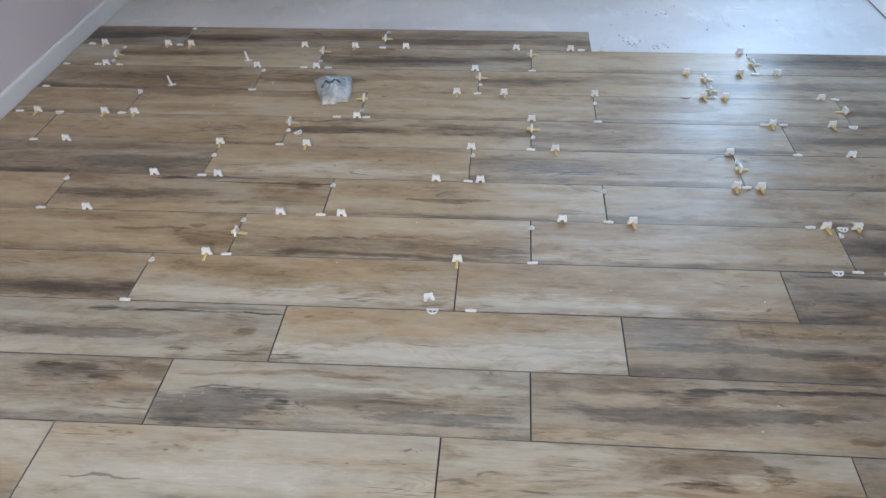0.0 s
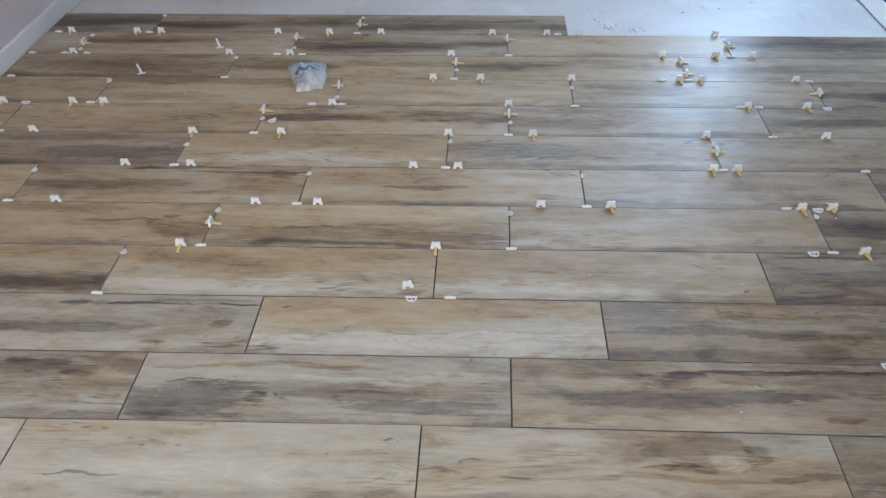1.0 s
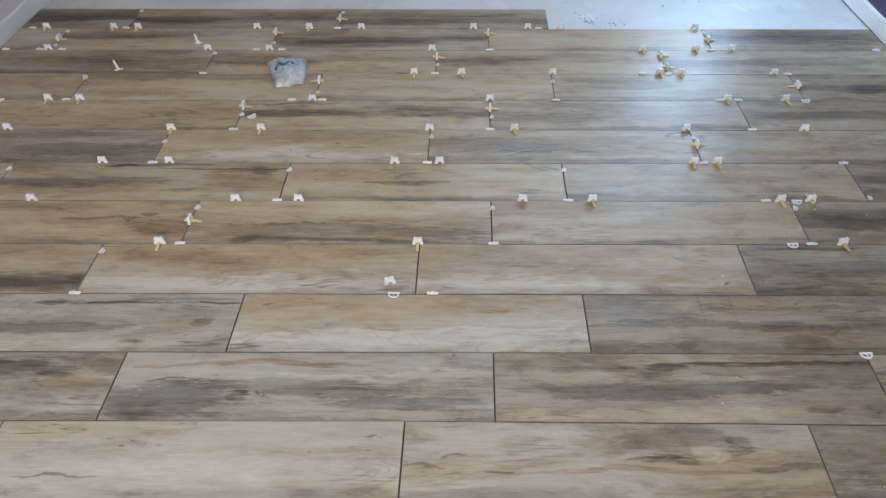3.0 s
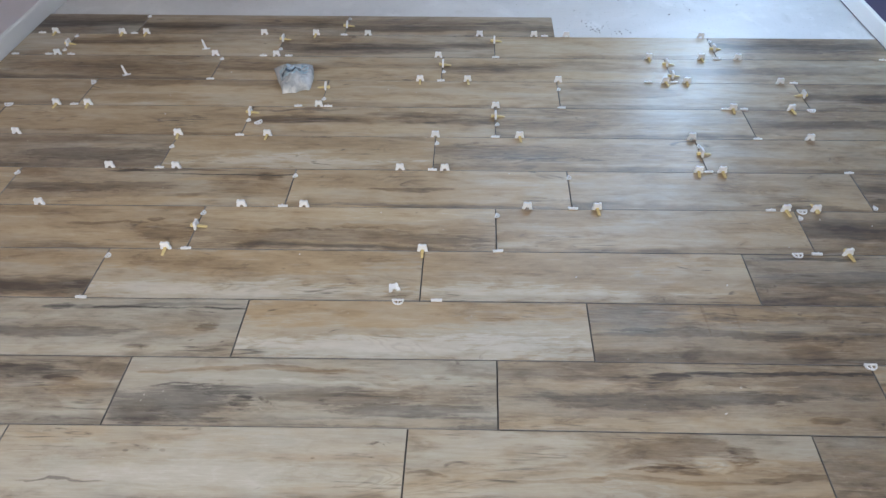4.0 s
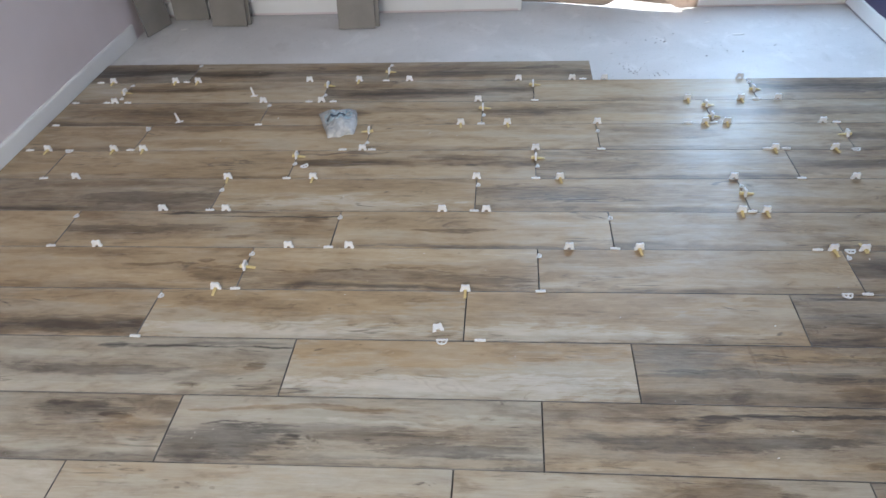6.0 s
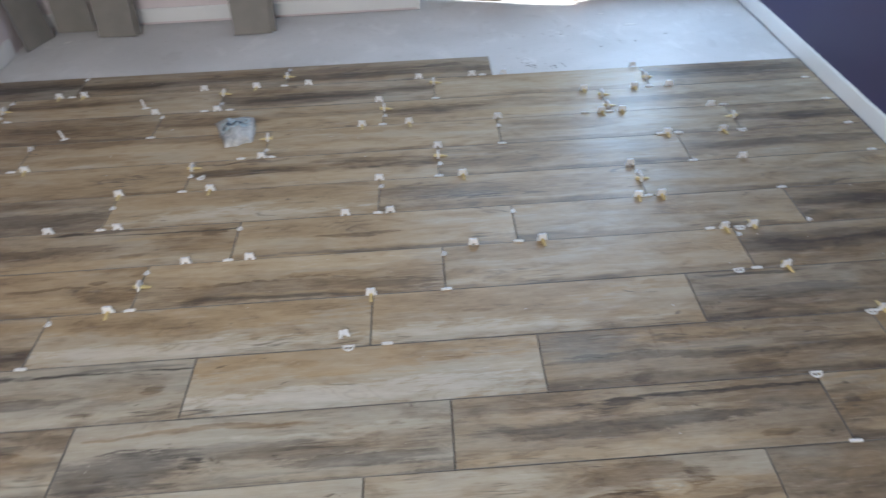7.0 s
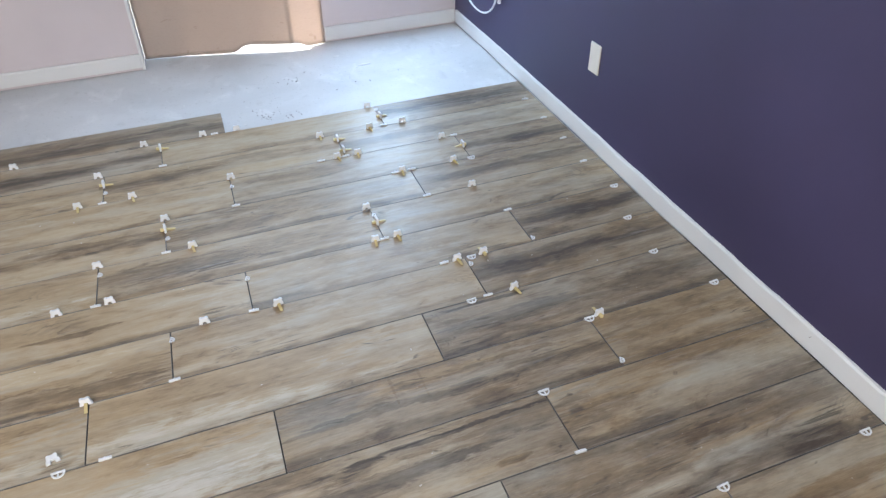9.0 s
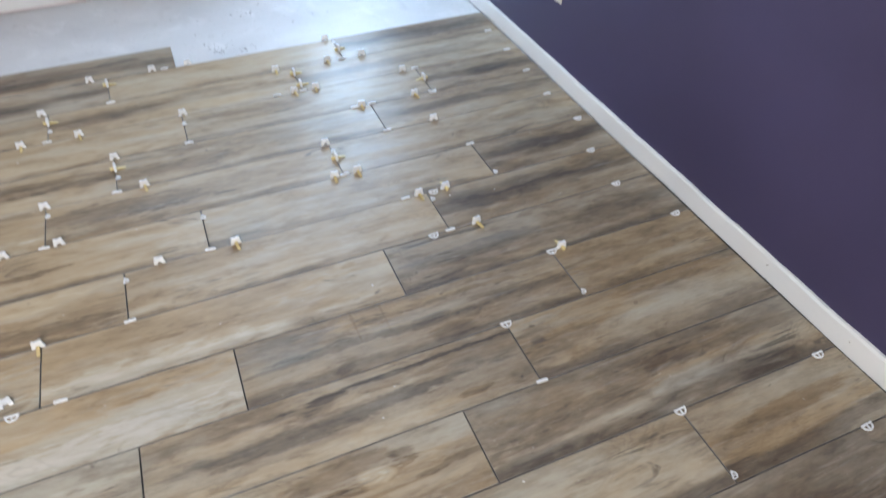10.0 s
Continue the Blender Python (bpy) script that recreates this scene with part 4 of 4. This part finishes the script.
print_of(9, 1, (0.16, 0.80, 0.18, 0.10, 0.34, 0.1), (0.60, 0.35, 0.35, 0.20, -0.10, 0.3), (0.20, 0.45, 0.16, 0.10, 0.12, 0.4))
print_of(9, 2, (0.20, 0.60, 0.26, 0.16, 0.28, 0.1), (0.62, 0.75, 0.30, 0.10, 0.22, 0.0), (0.50, 0.22, 0.45, 0.16, 0.02, 0.3))
print_of(10, 1, (0.30, 0.60, 0.40, 0.12, 0.24, 0.2), (0.60, 0.20, 0.40, 0.16, -0.10, 0.1))
print_of(10, 2, (0.40, 0.32, 0.40, 0.20, 0.34, 0.0), (0.35, 0.80, 0.35, 0.14, 0.10, 0.2), (0.85, 0.60, 0.16, 0.16, 0.16, 0.0))
print_of(10, 4, (0.35, 0.40, 0.4, 0.14, 0.26, -0.1), (0.3, 0.82, 0.3, 0.10, 0.16, 0.0))
print_of(11, 0, (0.6, 0.6, 0.4, 0.3, 0.22, 0.0), (0.75, 0.2, 0.3, 0.14, 0.10, 0.1))
print_of(11, 1, (0.40, 0.35, 0.40, 0.16, 0.28, 0.0), (0.70, 0.75, 0.30, 0.16, 0.12, 0.2))
print_of(11, 2, (0.35, 0.70, 0.35, 0.14, 0.18, 0.0), (0.75, 0.65, 0.12, 0.08, 0.34, 0.0), (0.45, 0.25, 0.30, 0.14, 0.04, 0.3))

lay_row(-3, [-1.62, -0.69, 0.24, 1.19], [(0.5, 0.4, 0.5), (0.5, 0.4, 0.5), (0.4, 0.4, 0.5), (0.5, 0.4, 0.5), (0.6, 0.3, 0.5)])
# rows -2 to 2: right planks toned darker, partly for light falling off there
lay_row(-2, [-1.88, -0.95, -0.02, 0.92], [(0.4, 0.4, 0.5), (0.5, 0.4, 0.5), (0.4, 0.4, 0.5), (0.5, 0.4, 0.5), (0.98, 0.45, 0.5, -1)])
lay_row(-1, [-1.62, -0.69, 0.245, 1.209], [(0.4, 0.4, 0.5), (0.5, 0.4, 0.5), (0.4, 0.4, 0.5), (0.52, 0.32, 0.50, -1), (0.66, 0.65, 0.5, -1)])
lay_row(0, [-1.155, -0.216, 0.725], [(0.34, 0.2, 0.5, -1), (0.15, 0.08, 0.55, -1), (0.26, 0.30, 0.6, -1), (0.68, 0.4, 0.55, -1)])
lay_row(1, [-1.87, -0.934, 0.002, 0.950], [(0.4, 0.4, 0.5), (0.5, 0.15, 0.6, -1), (0.4, 0.12, 0.5, -1), (0.54, 0.46, 0.5, 1), (0.74, 0.62, 0.5, -1)])
lay_row(2, [-1.61, -0.676, 0.259, 1.213], [(0.4, 0.4, 0.5), (0.42, 0.12, 0.54, 1), (0.14, 0.4, 0.6, -1), (0.68, 0.6, 0.47, -1), (0.66, 0.86, 0.5, -1)])
lay_row(3, [-1.14, -0.197, 0.750], [(0.48, 0.55, 0.36, 0.2), (0.2, 0.55, 0.62, -1), (0.26, 0.78, 0.6, -1), (0.76, 0.58, 0.5, -1)])
lay_row(4, [-1.84, -0.905, 0.026, 0.980], [(0.4, 0.8, 0.5), (0.42, 1, 0.45, -1), (0.34, 0.85, 0.45, -1), (0.36, 0.84, 0.6, -1), (0.78, 0.78, 0.5, 0.5)])
lay_row(5, [-1.590, -0.647, 0.278, 1.243], [(0.3, 1, 0.5, -1), (0.52, 0.75, 0.55, 1), (0.18, 1, 0.55, -1), (0.39, 0.74, 0.55, -1), (0.74, 0.73, 0.5, 0.6)])
lay_row(6, [-1.114, -0.174, 0.766], [(0.72, 0.6, 0.5, -1), (0.2, 0.9, 0.62, -1), (0.36, 0.93, 0.5, -1), (0.44, 0.73, 0.5, -1)])
lay_row(7, [-1.835, -0.880, 0.050, 1.000], [(0.34, 0.9, 0.5, -1), (0.32, 1, 0.5, -1), (0.3, 0.85, 0.5, 0.6), (0.48, 0.88, 0.5, -1), (0.64, 0.78, 0.5, 0.5)])
lay_row(8, [-1.560, -0.616, 0.310, 1.273], [(0.35, 0.9, 0.5, -1), (0.28, 1, 0.62, 0.9), (0.28, 0.9, 0.55, -1), (0.46, 0.7, 0.5, -1), (0.68, 0.78, 0.5, 0.5)])
lay_row(9, [-1.096, -0.153, 0.791], [(0.48, 0.75, 0.5, -1), (0.32, 0.85, 0.6, 0.6), (0.4, 0.88, 0.5, 0.5), (0.55, 0.73, 0.5, 0.5)])
lay_row(10, [-1.799, -0.865, 0.075, 1.028], [(0.3, 0.65, 0.5, -1), (0.25, 0.8, 0.6, 0.7), (0.52, 0.55, 0.5, 0.5), (0.26, 0.76, 0.55, -1), (0.74, 0.68, 0.55, 0.6)])
lay_row(11, [-1.538, -0.594], [(0.7, 0.3, 0.5, 0.5), (0.66, 0.63, 0.5, 0.5), (0.6, 0.48, 0.5, 0.4)], end=0.354)
for n in range(-12, -3):
    first = (-1.88, -1.62, -1.155)[n % 3]
    lay_row(n, [first + 0.937 * i for i in range(4 if first < -1.5 else 3)], [(random.uniform(0.15, 0.7), random.uniform(0.2, 0.8), 0.5) for i in range(5 if first < -1.5 else 4)])
